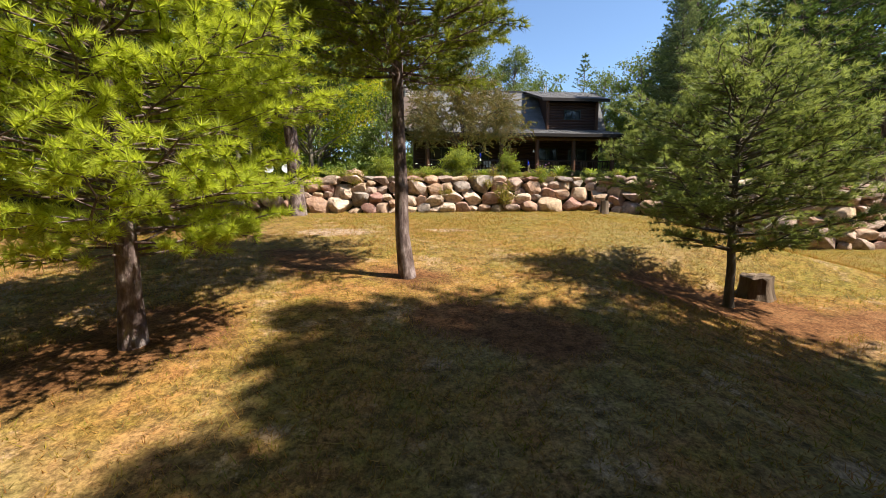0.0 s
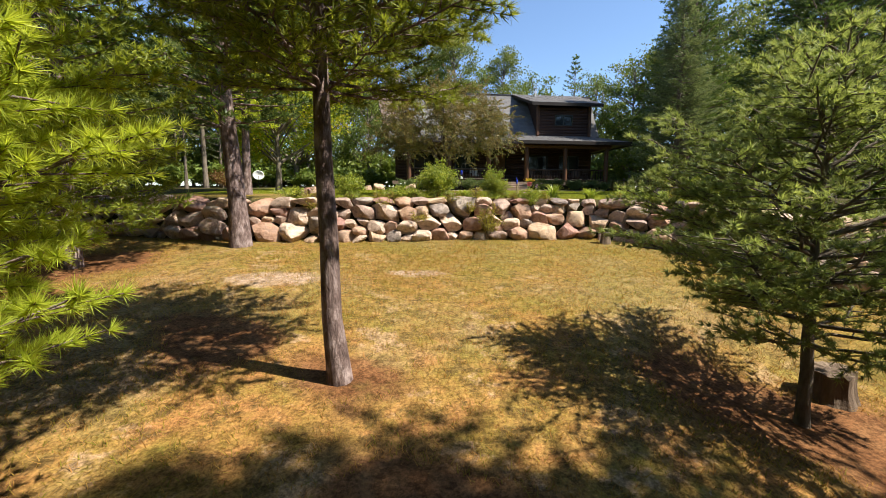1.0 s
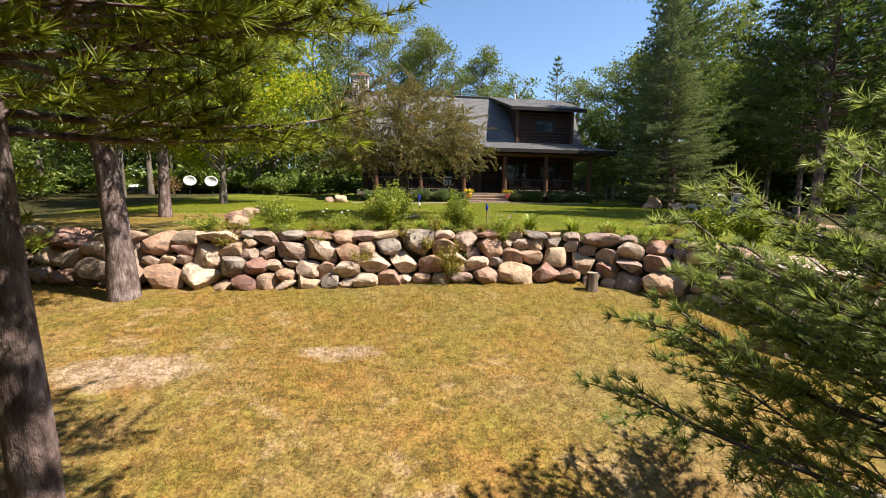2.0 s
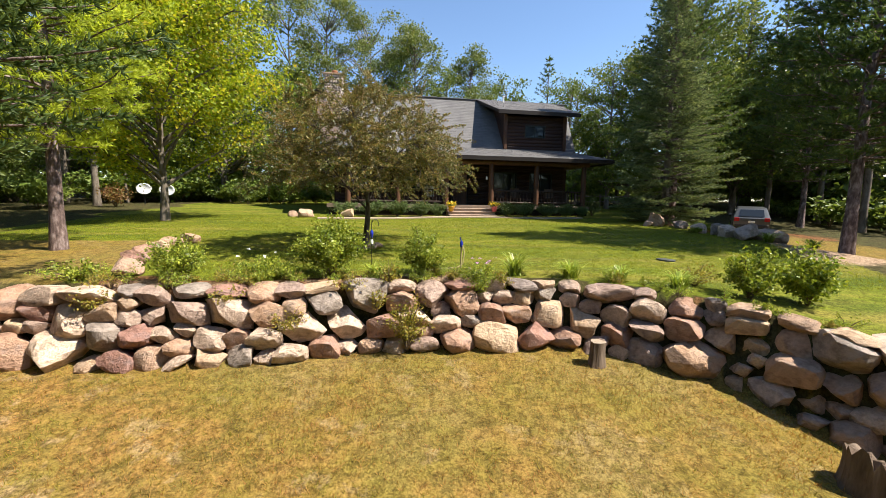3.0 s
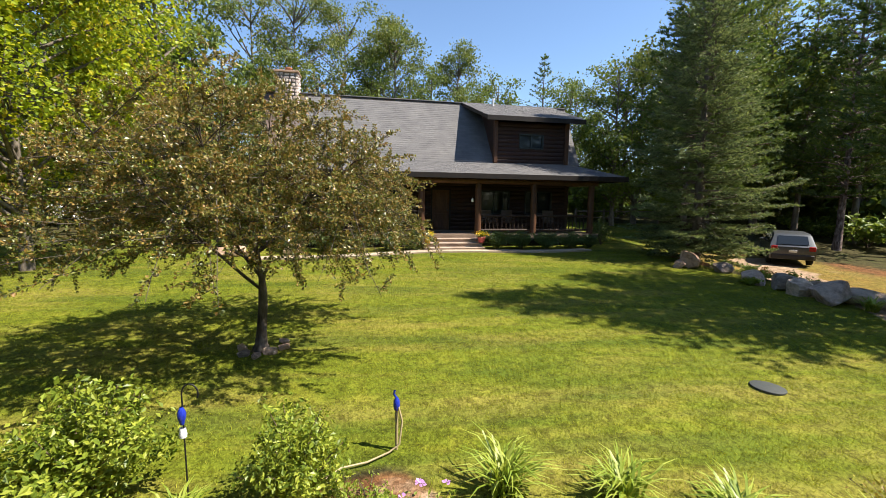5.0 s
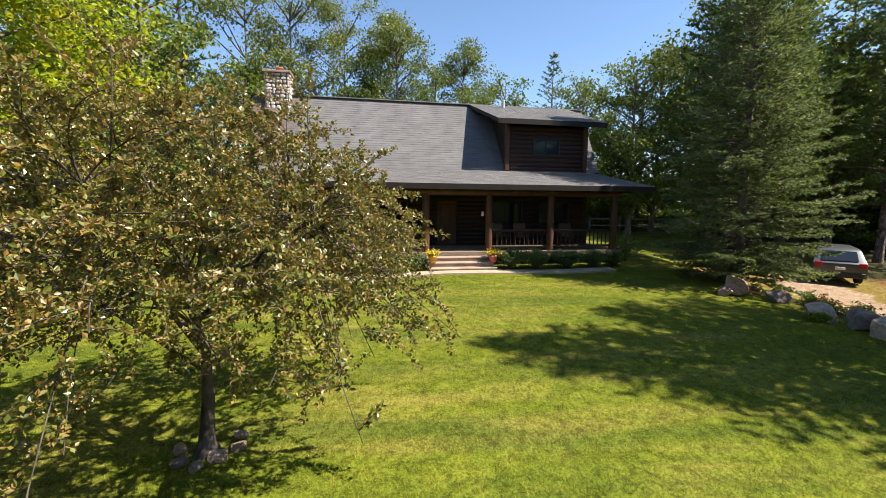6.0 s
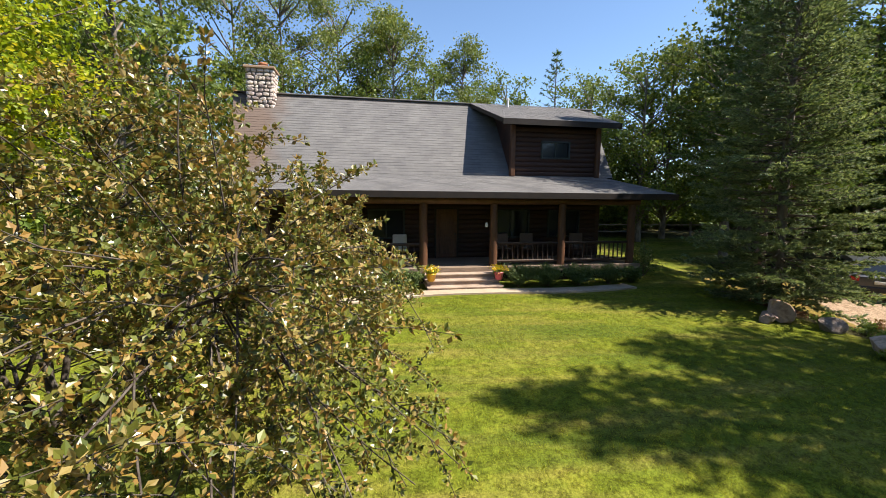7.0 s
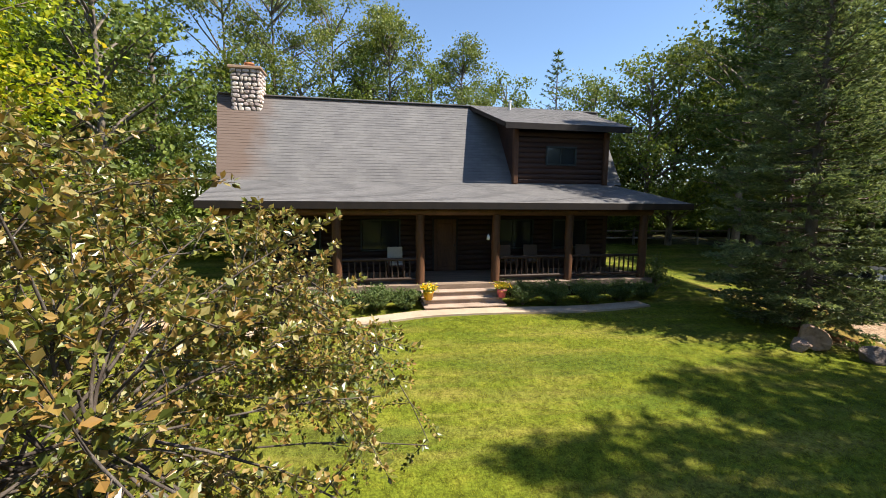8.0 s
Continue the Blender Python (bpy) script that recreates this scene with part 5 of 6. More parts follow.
def daylily(at, w, h, n, seed, label="clump of arching daylily blades above the stone wall"):
    """Arching strap leaves from one crown."""
    rng = np.random.default_rng(seed)
    t = thing("daylily", pose(at[0], at[1], gz(*at) - 0.02), label, "plant", "daylilies on the wall")
    V, F = [], []
    for i in range(n):
        az, L = rng.uniform(0, 6.28), w * 0.62 * rng.uniform(0.5, 1.1)
        out, sd = np.array([math.cos(az), math.sin(az), 0]), np.array([-math.sin(az), math.cos(az), 0])
        hh, b = h * rng.uniform(0.6, 1.15), len(V)
        o0 = np.r_[rng.normal(0, 0.05, 2), 0]
        for k, s in enumerate((0, 0.35, 0.7, 1.0)):
            p = o0 + out * L * s ** 1.4 + np.array([0, 0, hh * (1.9 * s - 1.15 * s * s)])
            wd = 0.014 * (1 - 0.9 * s ** 2)
            V += [p + sd * wd, p - sd * wd]
            if k:
                F.append((b + 2 * k - 2, b + 2 * k - 1, b + 2 * k + 1, b + 2 * k))
    tagged(from_arrays("foliage", V, F, M_YUCCA, t), kind="stuff")
    return t


bush((0.62, 15.3), 1.5, 1.25, 7200, 0.066, M_SHRUB, "leafy green garden shrub above the stone wall", "shrub", 201, group="shrubs on the wall", up=0.9)
bush((2.42, 15.3), 1.05, 1.08, 4600, 0.056, M_SHRUB, "upright leafy shrub above the stone wall", "shrub", 202, group="shrubs on the wall", up=0.9)
bush((-2.1, 15.0), 1.25, 0.9, 3600, 0.06, M_SHRUB, "loose low shrub above the stone wall", "shrub", 203, group="shrubs on the wall", up=0.8)
ph = bush((3.5, 14.85), 0.95, 0.75, 2400, 0.05, M_SHRUB, "flowering phlox with lilac heads", "flowering plant", 204, name="phlox", up=0.7)
blooms(ph, 9, 0.7, 0.5, 0.85, 0.06, M_PETAL_P, 5, "lilac flower head")
ph = bush((-0.55, 15.05), 1.5, 0.45, 3000, 0.055, M_SHRUB, "low border plant with a few white blooms", "border plant", 205, name="border_plant", up=0.8)
blooms(ph, 4, 1.0, 0.4, 0.55, 0.06, M_PETAL_W, 6, "white bloom")
bush((8.25, 13.9), 1.0, 1.0, 1900, 0.085, M_SHRUB, "leafy shrub at the wall's bend", "shrub", 206, group="shrubs on the wall", up=0.8)
bush((9.25, 13.75), 1.15, 1.15, 2300, 0.09, M_SHRUB, "broad leafy shrub at the wall's bend", "shrub", 207, group="shrubs on the wall", up=0.8)
bush((-3.9, 15.0), 1.1, 0.4, 900, 0.06, M_SHRUB, "low green plant beside the rusty boulders", "border plant", 208, name="border_plant", up=0.8)
bush((7.7, 14.6), 0.9, 0.5, 500, 0.05, M_WEED, "thin yellow-flowered border plant", "border plant", 209, name="border_plant", up=0.6)
for i, (x, y, w, h) in enumerate(((4.3, 15.3, 0.85, 0.55), (5.4, 15.15, 0.8, 0.42), (6.3, 14.85, 0.75, 0.36), (7.2, 14.35, 0.85, 0.38), (1.5, 15.1, 0.6, 0.35), (14.7, 20.4, 1.0, 0.45), (15.6, 19.6, 0.9, 0.4))):
    daylily((x, y), w, h, 85, 300 + i)
for i, (x, y, w, h, m) in enumerate(((14.9, 25.3, 0.9, 0.4, M_YUCCA), (15.4, 24.6, 1.0, 0.45, M_UNDER), (15.0, 23.9, 0.8, 0.35, M_SHRUB), (15.6, 23.2, 1.1, 0.5, M_UNDER), (16.2, 24.2, 1.0, 0.5, M_WEED), (15.7, 22.0, 0.8, 0.4, M_UNDER), (14.0, 23.1, 0.6, 0.3, M_SHRUB), (16.6, 25.4, 1.1, 0.45, M_RUST))):
    bush((x, y), w, h, 700, 0.075, m, "low leafy plant among the boulders by the drive", "border plant", 270 + i, name="border_plant", group="plants by the drive", up=0.7, stems=4)
# climbers and weeds on the stones
for i, (x, dy, z, w, h, n) in enumerate(((2.1, 0.05, 1.35, 0.85, 1.05, 1500), (1.55, 0.3, 2.0, 0.5, 0.45, 350), (0.1, 0.2, 1.75, 0.7, 0.5, 420), (1.1, 0.45, 2.3, 0.8, 0.4, 420), (-0.9, 0.35, 2.2, 0.6, 0.35, 300),
                                        (3.9, 0.5, 2.3, 0.5, 0.45, 260), (-3.0, 0.4, 2.1, 0.7, 0.5, 380), (1.75, 0.5, 2.35, 0.5, 0.6, 320))):
    bush((x, float(wall_y(x)) + dy - 0.15), w, h, n, 0.055, M_WEED, "yellowing climber trailing over the stones", "climbing plant", 220 + i, name="climbing_plant", z=z, up=0.3)
rng_w = random.Random(31)
for i in range(58):
    x = rng_w.choice((rng_w.uniform(-3.6, 3.4), rng_w.uniform(-3.4, 9.5)))
    bush((x, float(wall_y(x)) + rng_w.uniform(0.55, 0.95)), rng_w.uniform(0.3, 0.6), rng_w.uniform(0.14, 0.4), 170, 0.05, rng_w.choice((M_WEED, M_SHRUB, M_YUCCA)), "small weed in the border above the stones", "weed", 500 + i, name="weed", group="border weeds", up=0.4, ratio=0.4, stems=3)
# clipped junipers before the porch
for i, (x, y, w, h) in enumerate(((0.3, 29.2, 1.5, 0.85), (1.6, 29.35, 1.5, 0.88), (2.85, 29.45, 1.4, 0.82), (3.75, 29.5, 1.1, 0.68), (7.65, 29.8, 1.3, 0.85), (8.8, 29.9, 1.4, 0.82), (10.0, 30.0, 1.4, 0.78), (11.2, 30.1, 1.25, 0.75), (12.2, 30.3, 0.8, 0.6), (-1.2, 29.1, 1.5, 0.8))):
    bush((x, y), w, h, 5200, 0.085, M_BOX, "rounded juniper clipped low before the porch", "shrub", 240 + i, name="juniper", group="junipers before the porch", dome=0.85, ratio=0.4, stems=14)
bush((13.3, 31.3), 1.3, 1.5, 1600, 0.08, M_BOX, "tall dark shrub at the porch corner", "shrub", 251)


# ---- yard things ----
def ribbon(name, pts, width, thick, material, lift, label, category):
    """A paved strip that follows the ground."""
    p = np.array(pts, float)
    t = np.linspace(0, len(p) - 1, 60)
    c = np.c_[np.interp(t, np.arange(len(p)), p[:, 0]), np.interp(t, np.arange(len(p)), p[:, 1])]
    for _ in range(4):
        c[1:-1] = (c[:-2] + 2 * c[1:-1] + c[2:]) / 4
    tg = np.gradient(c, axis=0)
    nrm = np.c_[-tg[:, 1], tg[:, 0]] / np.linalg.norm(tg, axis=1)[:, None]
    l, r = c + nrm * width / 2, c - nrm * width / 2
    V, F = [], []
    for k in range(60):
        z = max(gz(*l[k]), gz(*r[k]), gz(*c[k])) + lift
        V += [(*l[k], z), (*r[k], z), (*r[k], z - thick), (*l[k], z - thick)]
        if k:
            a, b = 4 * k - 4, 4 * k
            F += [(a, a + 1, b + 1, b), (a + 1, a + 2, b + 2, b + 1), (a + 3, a, b, b + 3)]
    ob = from_arrays(name, V, F, material)
    return tagged(ob, label, category, kind="structure")


ribbon("path", ((-2.2, 27.4), (0.5, 27.9), (2.6, 28.45), (4.5, 29.0), (6.7, 29.15), (9.0, 29.2), (10.6, 29.4), (11.8, 29.65)), 0.65, 0.2, M_CONC, 0.035, "pale concrete path curving past the porch steps", "path")


def shepherd_hook():
    t = thing("shepherd_hook", pose(1.38, 15.5, gz(1.38, 15.5)), "black iron hook holding a cobalt glass feeder", "garden hook")
    a = np.linspace(0, math.pi * 1.15, 10)
    pts = [(0, 0, -0.15), (0, 0, 0.6), (0, 0, 1.0)] + [(0.07 - 0.07 * math.cos(v), 0, 1.0 + 0.09 * math.sin(v)) for v in a[1:]]
    V, F = tubes([(pts, [0.007] * len(pts))], 8)
    from_arrays("rod", V, F, M_IRON, t, True)
    prof = [(0.0, 0.02), (0.06, 0.035), (0.1, 0.045), (0.15, 0.045), (0.19, 0.03), (0.22, 0.015)]
    V, F = tubes([([(0.0, -0.02, 0.72 + z * 0.75) for z, r in prof], [r * 0.8 for z, r in prof])], 12)
    from_arrays("bottle", V, F, M_BLUE, t, True)
    V, F = tubes([([(0, -0.02, 0.6), (0, -0.02, 0.63), (0, -0.02, 0.69)], [0.03, 0.035, 0.025])], 12)
    from_arrays("feeding_cup", V, F, M_WHITE, t, True)


def hydrant():
    x, y = 3.28, 16.05
    t = thing("yard_hydrant", pose(x, y, gz(x, y)), "slim yard hydrant with a blue handle and hose", "yard hydrant")
    V, F = tubes([([(0, 0, -0.1), (0, 0, 0.5)], [0.018, 0.018])], 10)
    from_arrays("standpipe", V, F, M_HOSE, t, True)
    V, F = tubes([([(0, 0, 0.46), (0, 0, 0.5), (0, 0, 0.56), (0, 0, 0.6)], [0.03, 0.038, 0.035, 0.015])], 10)
    from_arrays("head", V, F, M_BLUE, t, True)
    V, F = tubes([([(0, 0, 0.59), (-0.03, 0, 0.64), (-0.02, 0, 0.68)], [0.012, 0.012, 0.012])], 8)
    from_arrays("handle", V, F, M_BLUE, t, True)
    h = thing("garden_hose", pose(x, y, gz(x, y)), "tan garden hose lying in the border", "garden hose")
    pts = [(0.02, -0.02, 0.5), (0.06, -0.05, 0.35), (0.03, -0.07, 0.1), (-0.08, -0.1, 0.03), (-0.3, -0.25, 0.03), (-0.55, -0.32, 0.03), (-0.8, -0.6, 0.03)]
    V, F = tubes([(pts, [0.011] * 7)], 8)
    from_arrays("hose", V, F, M_HOSE, h, True)


def septic_lid():
    x, y = 8.72, 17.05
    t = thing("septic_lid", pose(x, y, gz(x, y), 0, 2, 8), "low inspection lid in the lawn, grey rim round a painted dark hollow", "lid")
    V, F = tubes([([(0, 0, -0.1), (0, 0, 0.025)], [0.21, 0.21])], 24)
    from_arrays("rim", V, F, M_LID, t, True)
    # closed dark disc: the shade of the hollow inside the rim, put into its colour
    V, F = tubes([([(0, 0, 0.012), (0, 0, 0.026), (0, 0, 0.03), (0, 0, 0.032)], [0.225, 0.225, 0.215, 0.001])], 24)
    from_arrays("cover", V, F, M_LIDHOLLOW, t, True)


def stump(at, r, h, label, seed, jag=0.0, name="tree_stump"):
    rng = np.random.default_rng(seed)
    t = thing(name, pose(at[0], at[1], gz(*at)), label, "stump")
    n, rows = 26, 7
    a = np.arange(n) * 2 * np.pi / n
    rad = 1 + 0.08 * np.sin(3 * a + seed) + 0.05 * np.sin(7 * a) + rng.normal(0, 0.035, n)
    top = h * (1 + jag * (np.sin(a + seed) * 0.6 + rng.normal(0, 0.35, n)))
    V, F = [], []
    for k in range(rows):
        f = k / (rows - 1)
        fl = 1 + 0.35 * (1 - f) ** 3
        V += [(r * rad[i] * fl * math.cos(a[i]), r * rad[i] * fl * math.sin(a[i]), -0.06 + (top[i] + 0.06) * f) for i in range(n)]
        if k:
            F += [((k - 1) * n + i, (k - 1) * n + (i + 1) % n, k * n + (i + 1) % n, k * n + i) for i in range(n)]
    from_arrays("bark", V, F, M_STUMP, t)
    V2 = [V[(rows - 1) * n + i] for i in range(n)] + [(0, 0, h * (1 - 0.25 * jag))]
    from_arrays("cut_face", V2, [(i, (i + 1) % n, n) for i in range(n)], M_CUT if jag < 0.1 else M_STUMP, t)
    return t


shepherd_hook()
hydrant()
septic_lid()
stump((5.36, 13.7), 0.12, 0.42, "short weathered post stump before the stone wall", 3)
stump((7.3, 11.0), 0.24, 0.46, "jagged rotten tree stump in the rough grass", 5, 0.35)
stump((5.45, 7.0), 0.24, 0.36, "dark cut log stump beside the young pine", 7, 0.12)


def satellite_dish(at, turn, label):
    t = thing("satellite_dish", pose(at[0], at[1], gz(*at), 0, 0, turn), label, "satellite dish", "satellite dishes by the woods")
    V, F = tubes([([(0, 0, -0.2), (0, 0, 1.0)], [0.03, 0.03])], 10)
    from_arrays("mast", V, F, M_IRON, t, True)
    rings, n = 6, 24
    V, F = [], []
    for k in range(rings):
        r = 0.42 * k / (rings - 1) + 0.002
        for i in range(n):
            b = 6.2832 * i / n
            V.append((r * math.cos(b), -0.12 - 0.6 * (0.42 ** 2 - r * r) * -1 - 0.1, 1.02 + 0.85 * r * math.sin(b)))
        if k:
            F += [((k - 1) * n + i, (k - 1) * n + (i + 1) % n, k * n + (i + 1) % n, k * n + i) for i in range(n)]
    d = from_arrays("reflector", V, F, M_WHITE, t, True)
    so = d.modifiers.new("shell", "SOLIDIFY")
    so.thickness = 0.015
    V, F = tubes([([(0, -0.1, 0.72), (0, -0.5, 0.78), (0, -0.58, 0.9)], [0.015, 0.012, 0.03])], 8)
    from_arrays("feed_arm", V, F, M_LID, t, True)


satellite_dish((-13.1, 35.0), 20, "white satellite dish on a short mast")
satellite_dish((-15.1, 36.0), 28, "white satellite dish on a short mast turned aside")


def flower_pot(x, pot_mat, label):
    m = HOUSE @ pose(x, -1.02, -0.325)
    t = thing("flower_pot", m, label, "flower pot", "pots on the steps")
    V, F = tubes([([(0, 0, 0), (0, 0, 0.02), (0, 0, 0.24), (0, 0, 0.25), (0, 0, 0.29), (0, 0, 0.28), (0, 0, 0.24)], [0.001, 0.12, 0.165, 0.18, 0.18, 0.16, 0.001])], 18)
    from_arrays("pot", V, F, pot_mat, t, True)
    rng = np.random.default_rng(int(x * 10) + 60)
    n = 320
    pos = rng.normal(0, 1, (n, 3)) * [0.12, 0.12, 0.07] + [0, 0, 0.37]
    V, F = leaves(rng, pos, 0.07, 0.6)
    tagged(from_arrays("foliage", V, F, M_SHRUB, t), kind="stuff")
    pos = rng.normal(0, 1, (260, 3)) * [0.13, 0.13, 0.05] + [0, 0, 0.43]
    V, F = leaves(rng, pos, 0.06, 1.2, 0.9)
    tagged(from_arrays("petals", V, F, M_PETAL_Y, t), "yellow petals", kind="stuff")


flower_pot(-2.55, M_YELLOWPOT, "yellow glazed pot of yellow flowers on the steps")
flower_pot(-0.12, M_PINKPOT, "pink glazed pot of yellow flowers on the steps")


# ---- porch furniture ----
def log_railing(x0, x1):
    t = thing("porch_railing", HOUSE @ pose(x0, 0.02, 0), "rustic log railing between porch posts", "railing", "porch railings")
    L = x1 - x0
    for z in (0.18, 0.85):
        V, F = tubes([([(0, 0, z), (L / 2, 0.01, z), (L, 0, z)], [0.05, 0.055, 0.05])], 8)
        from_arrays("rail", V, F, M_RAILWOOD, t, True)
    n = int(L / 0.19)
    for i in range(1, n):
        x = L * i / n
        V, F = tubes([([(x, 0, 0.16), (x + 0.01, 0.012, 0.5), (x, 0, 0.86)], [0.025, 0.028, 0.025])], 6)
        from_arrays("baluster", V, F, M_RAILWOOD, t, True)


for a, b in ((0.14, 2.58), (2.88, 5.57), (-5.25, -2.83), (-7.95, -5.55)):
    log_railing(a, b)


def porch_chair(x, y, turn, label, cloth):
    t = thing("porch_chair", HOUSE @ pose(x, y, 0.004, 0, 0, turn), label, "chair", "porch chairs")
    part("seat", boxed((-0.28, -0.28, 0.4), (0.28, 0.26, 0.45), 0.012), M_POST, t)
    part("cushion", boxed((-0.26, -0.26, 0.452), (0.26, 0.2, 0.54), 0.03), cloth, t)
    bm = boxed((-0.28, -0.03, 0.0), (0.28, 0.03, 0.62), 0.015)
    bmesh.ops.transform(bm, matrix=pose(0, 0.27, 0.45, -12), verts=bm.verts)
    part("backrest", bm, cloth, t)
    for sx in (-0.27, 0.27):
        for sy in (-0.25, 0.22):
            part("leg", boxed((sx - 0.03, sy - 0.03, 0), (sx + 0.03, sy + 0.03, 0.4 if sy > 0 else 0.62), 0.006), M_POST, t)
        part("armrest", boxed((sx - 0.05, -0.3, 0.62), (sx + 0.05, 0.28, 0.655), 0.01), M_POST, t)


M_CREAM = plain("cream_canvas", (0.62, 0.58, 0.50), 0.85)
M_DARKCLOTH = plain("brown_canvas", (0.16, 0.11, 0.08), 0.9)
porch_chair(-3.4, 1.4, 0, "porch chair with a cream canvas back", M_CREAM)
porch_chair(1.0, 1.5, 10, "wooden porch chair with brown cushions", M_DARKCLOTH)
porch_chair(2.0, 1.6, -12, "wooden porch chair with brown cushions", M_DARKCLOTH)
porch_chair(4.2, 1.5, -20, "wooden porch chair with brown cushions", M_DARKCLOTH)


def hanging_feeder():
    t = thing("hanging_feeder", HOUSE @ pose(-0.32, -0.05, 1.55), "small white feeder hanging from the porch beam", "bird feeder")
    V, F = tubes([([(0, 0, 0.12), (0, 0, 0.78)], [0.004, 0.004])], 6)
    from_arrays("wire", V, F, M_IRON, t, True)
    V, F = tubes([([(0, 0, -0.08), (0, 0, -0.06), (0, 0, 0.06), (0, 0, 0.12)], [0.02, 0.06, 0.05, 0.012])], 12)
    from_arrays("body", V, F, M_WHITE, t, True)


hanging_feeder()


# ---- parked car ----
def build_car():
    t = thing("car", pose(24.2, 32.0, gz(24.2, 32.0), 0, 0, 52), "silver estate car parked on the sandy drive", "car")
    prof = [(-2.2, 0.32), (-2.28, 0.6), (-2.24, 0.95), (-2.12, 1.02), (-1.75, 1.5), (-1.5, 1.62), (-0.2, 1.66), (0.35, 1.58), (1.0, 1.08), (1.75, 0.98), (2.12, 0.82), (2.2, 0.55), (2.15, 0.3)]
    bm = bmesh.new()
    ring = {}
    for s, inset in ((-0.9, 1.0), (-0.72, 0.0), (0.72, 0.0), (0.9, 1.0)):
        ring[s] = []
        for x, z in prof:
            w = s
            if z > 1.05:
                w = s * (1 - 0.22 * (z - 1.05) / 0.6)
            zz = z if abs(s) < 0.8 else z - (0.03 if z > 0.5 else 0)
            ring[s].append(bm.verts.new((x, w, zz)))
    keys = sorted(ring)
    n = len(prof)
    for a, b in zip(keys, keys[1:]):
        for i in range(n):
            bm.faces.new((ring[a][i], ring[a][(i + 1) % n], ring[b][(i + 1) % n], ring[b][i]))
    bm.faces.new(ring[keys[0]][::-1])
    bm.faces.new(ring[keys[-1]])
    bmesh.ops.recalc_face_normals(bm, faces=bm.faces)
    for f in bm.faces:
        f.smooth = True
    for e in bm.edges:
        if len(e.link_faces) == 2 and e.calc_face_angle(0) > 0.55:
            e.smooth = False
    body = part("body", bm, M_CARPAINT, t)
    # rear and front glass, side glass
    for quad, nm in ((((-2.11, -0.62, 1.06), (-2.11, 0.62, 1.06), (-1.78, 0.58, 1.47), (-1.78, -0.58, 1.47)), "rear_window"), (((0.42, -0.6, 1.52), (0.42, 0.6, 1.52), (0.96, 0.66, 1.13), (0.96, -0.66, 1.13)), "windscreen")):
        q = [Vector(p) for p in quad]
        nr = (q[1] - q[0]).cross(q[3] - q[0]).normalized()
        if nr.x * q[0].x < 0:
            nr = -nr
        bm = bmesh.new()
        lo = [bm.verts.new(p + nr * 0.002) for p in q]
        hi = [bm.verts.new(p + nr * 0.014) for p in q]
        bm.faces.new(lo[::-1])
        bm.faces.new(hi)
        for i in range(4):
            bm.faces.new((lo[i], lo[(i + 1) % 4], hi[(i + 1) % 4], hi[i]))
        bmesh.ops.recalc_face_normals(bm, faces=bm.faces)
        part(nm, bm, M_GLASS, body)
    for s in (-1, 1):
        for x0, x1, u0, u1 in ((-1.65, -0.95, -1.5, -0.9), (-0.85, -0.1, -0.85, -0.15), (0.0, 0.75, -0.05, 0.32)):
            bm = bmesh.new()
            pts = [(x0, 1.1), (x1, 1.1), (u1, 1.5), (u0, 1.5)]
            lo = [bm.verts.new((x, s * (0.9 * (1 - 0.22 * (z - 1.05) / 0.6) + 0.004), z - 0.03)) for x, z in pts]
            hi = [bm.verts.new((x, s * (0.9 * (1 - 0.22 * (z - 1.05) / 0.6) + 0.016), z - 0.03)) for x, z in pts]
            bm.faces.new(lo)
            bm.faces.new(hi[::-1])
            for i in range(4):
                bm.faces.new((lo[i], hi[i], hi[(i + 1) % 4], lo[(i + 1) % 4]))
            bmesh.ops.recalc_face_normals(bm, faces=bm.faces)
            part("side_window", bm, M_GLASS, body)
        part("tail_lamp", boxed((-2.3, s * 0.74 - 0.13, 0.78), (-2.2, s * 0.74 + 0.13, 1.0), 0.02), M_LAMPRED, t)
        part("headlamp", boxed((2.05, s * 0.68 - 0.18, 0.68), (2.19, s * 0.68 + 0.18, 0.82), 0.02), M_WHITE, t)
        part("mirror", boxed((0.55, s * 0.98 - 0.09, 1.05), (0.68, s * 0.98 + 0.09, 1.18), 0.03), M_CARPAINT, t)
        for x in (-1.4, 1.38):
            wh = new("wheel")
            wh.parent = t
            V, F = tubes([([(x, s * 0.7, 0.34), (x, s * 0.72, 0.34), (x, s * 0.9, 0.34), (x, s * 0.925, 0.34), (x, s * 0.925, 0.34)], [0.25, 0.34, 0.34, 0.31, 0.22])], 24)
            from_arrays("tyre", V, F, M_TYRE, wh, True)
            V, F = tubes([([(x, s * 0.86, 0.34), (x, s * 0.9, 0.34), (x, s * 0.915, 0.34), (x, s * 0.92, 0.34)], [0.22, 0.22, 0.1, 0.001])], 10)
            from_arrays("rim", V, F, M_RIM, wh, True)
    part("bumper", boxed((-2.34, -0.84, 0.34), (-2.2, 0.84, 0.58), 0.04), M_BLACKTRIM, t)
    part("number_plate", boxed((-2.31, -0.16, 0.68), (-2.27, 0.16, 0.8), 0.006), M_PALE, t)


build_car()


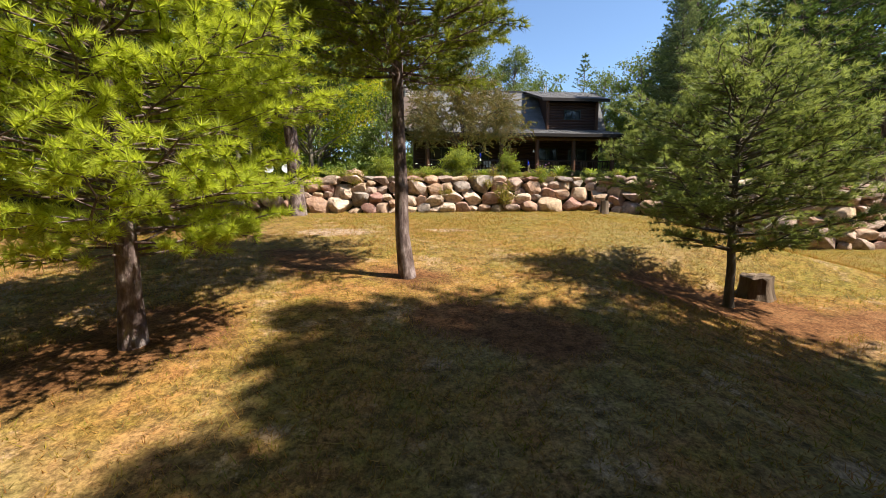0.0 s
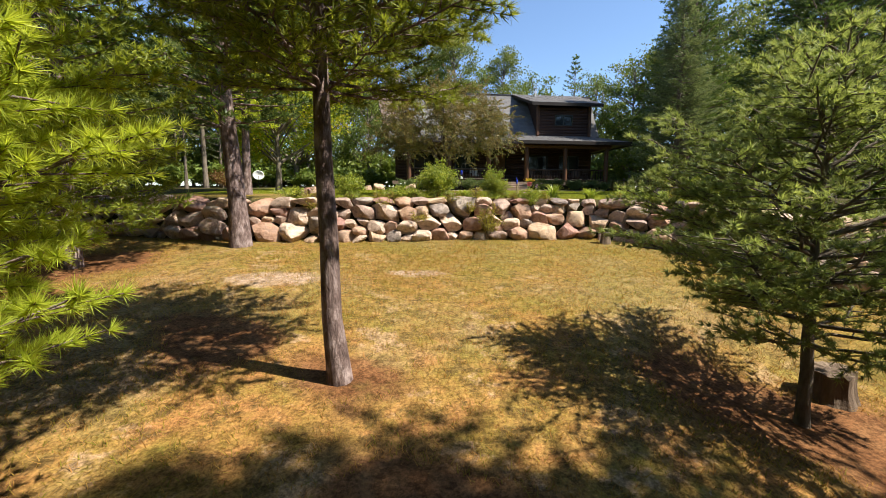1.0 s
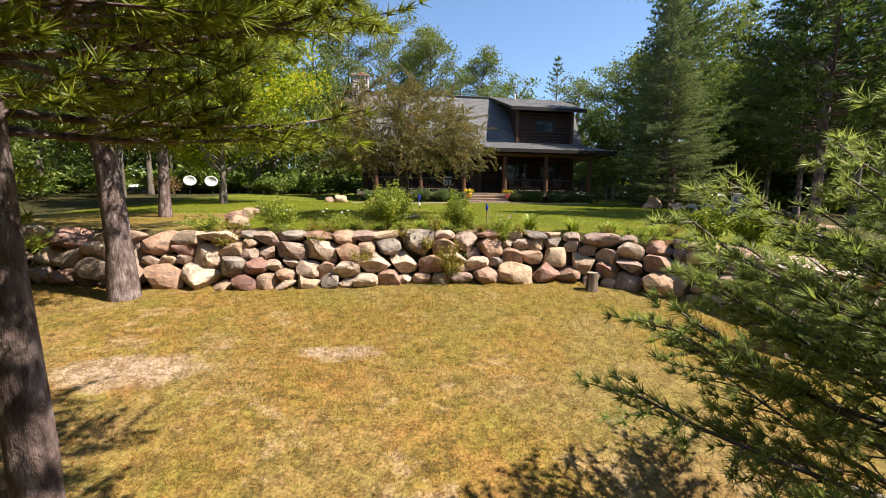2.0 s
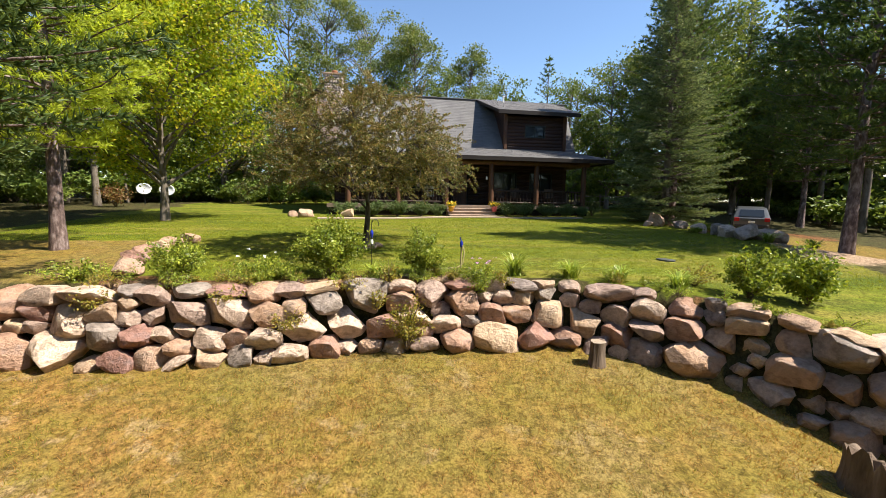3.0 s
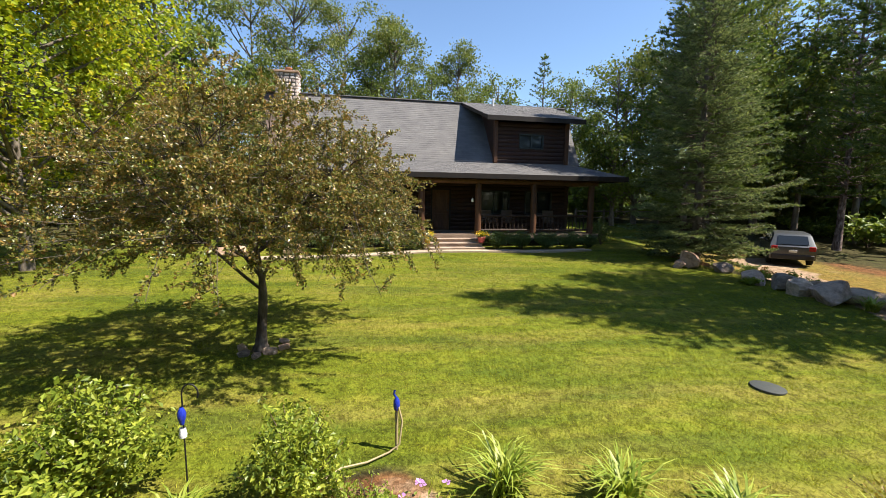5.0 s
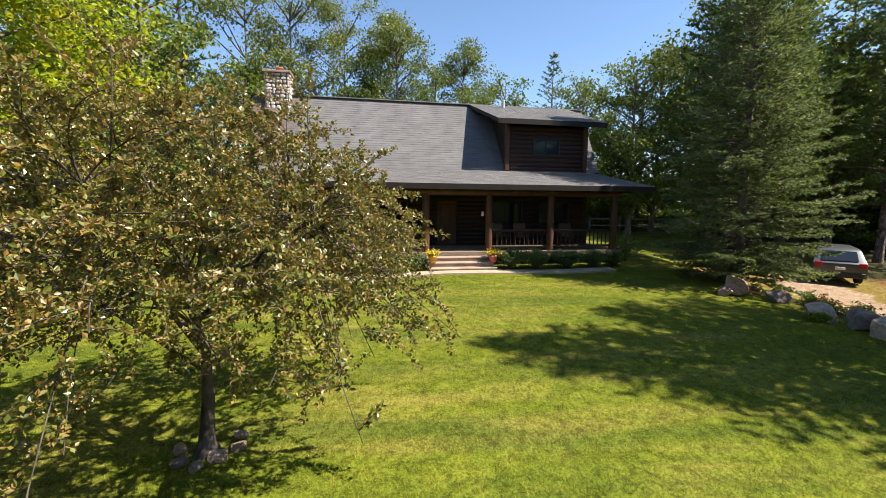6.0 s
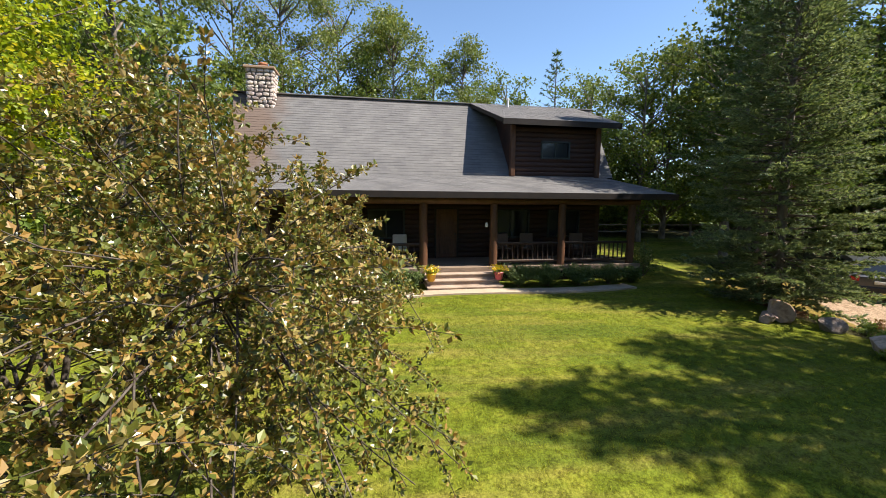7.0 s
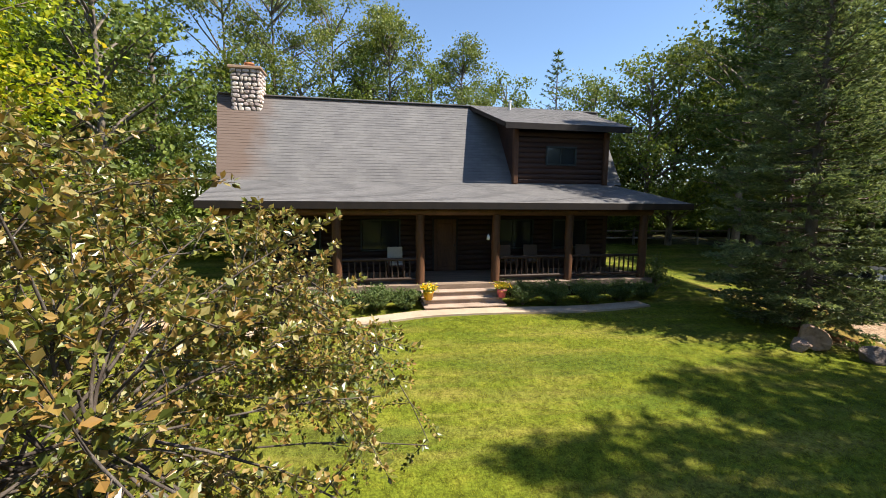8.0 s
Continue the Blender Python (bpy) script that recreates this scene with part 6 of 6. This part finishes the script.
def rail_fence():
    t = thing("rail_fence", pose(17.5, 44.0, gz(21, 44)), "weathered split-rail fence before the woods", "fence")
    for i in range(5):
        x = i * 2.4
        part("fence_post", boxed((x - 0.07, -0.07, -0.2), (x + 0.07, 0.07, 1.15), 0.02), M_FENCE, t)
        if i < 4:
            for z in (0.45, 0.95):
                V, F = tubes([([(x, 0, z), (x + 1.2, 0.02, z - 0.02), (x + 2.4, 0, z)], [0.05, 0.06, 0.05])], 7)
                from_arrays("rail", V, F, M_FENCE, t, True)


rail_fence()

# undergrowth at the woods' edge
under = [bush((-17.5, 31.0), 3.2, 2.4, 640, 0.3, M_UNDER, "leafy undergrowth at the edge of the woods", "undergrowth", 401, name="woodland_shrub", group="undergrowth", stems=3),
         bush((-9.5, 38.5), 3.0, 1.8, 620, 0.28, M_WOODS, "dense low undergrowth at the edge of the woods", "undergrowth", 402, name="woodland_shrub", group="undergrowth", stems=3)]
bush((-15.1, 33.2), 2.0, 1.6, 1000, 0.14, M_RUST, "rusty brown shrub beside the satellite dishes", "shrub", 403)
ur = random.Random(9)


def undergrowth(n, xr, yr, sr):
    for i in range(n):
        x, y = ur.uniform(*xr), ur.uniform(*yr)
        c = copy_thing(ur.choice(under), pose(x, y, gz(x, y) - 0.05, 0, 0, ur.uniform(0, 360)))
        s = ur.uniform(*sr)
        c.scale = (s * 1.15, s * 1.15, s)


undergrowth(24, (-31, -17.5), (24, 42), (0.8, 1.6))
undergrowth(8, (-19, -12), (39, 42), (0.8, 1.5))
undergrowth(16, (-16, -3), (38.5, 44), (0.8, 1.6))
undergrowth(14, (-3, 16), (43, 48), (0.8, 1.5))
undergrowth(16, (-22, -1), (46, 54), (1.4, 2.3))
undergrowth(22, (16, 34), (46, 54), (0.8, 1.7))
undergrowth(20, (33, 40), (14, 46), (0.8, 1.8))
undergrowth(14, (17, 30), (4, 15), (0.8, 1.7))
undergrowth(26, (-28, -12.5), (-4, 17), (0.8, 1.7))
undergrowth(30, (-60, 70), (66, 90), (1.5, 3.0))
undergrowth(26, (38, 56), (0, 64), (1.5, 2.8))
undergrowth(20, (-56, -34), (0, 64), (1.5, 2.8))
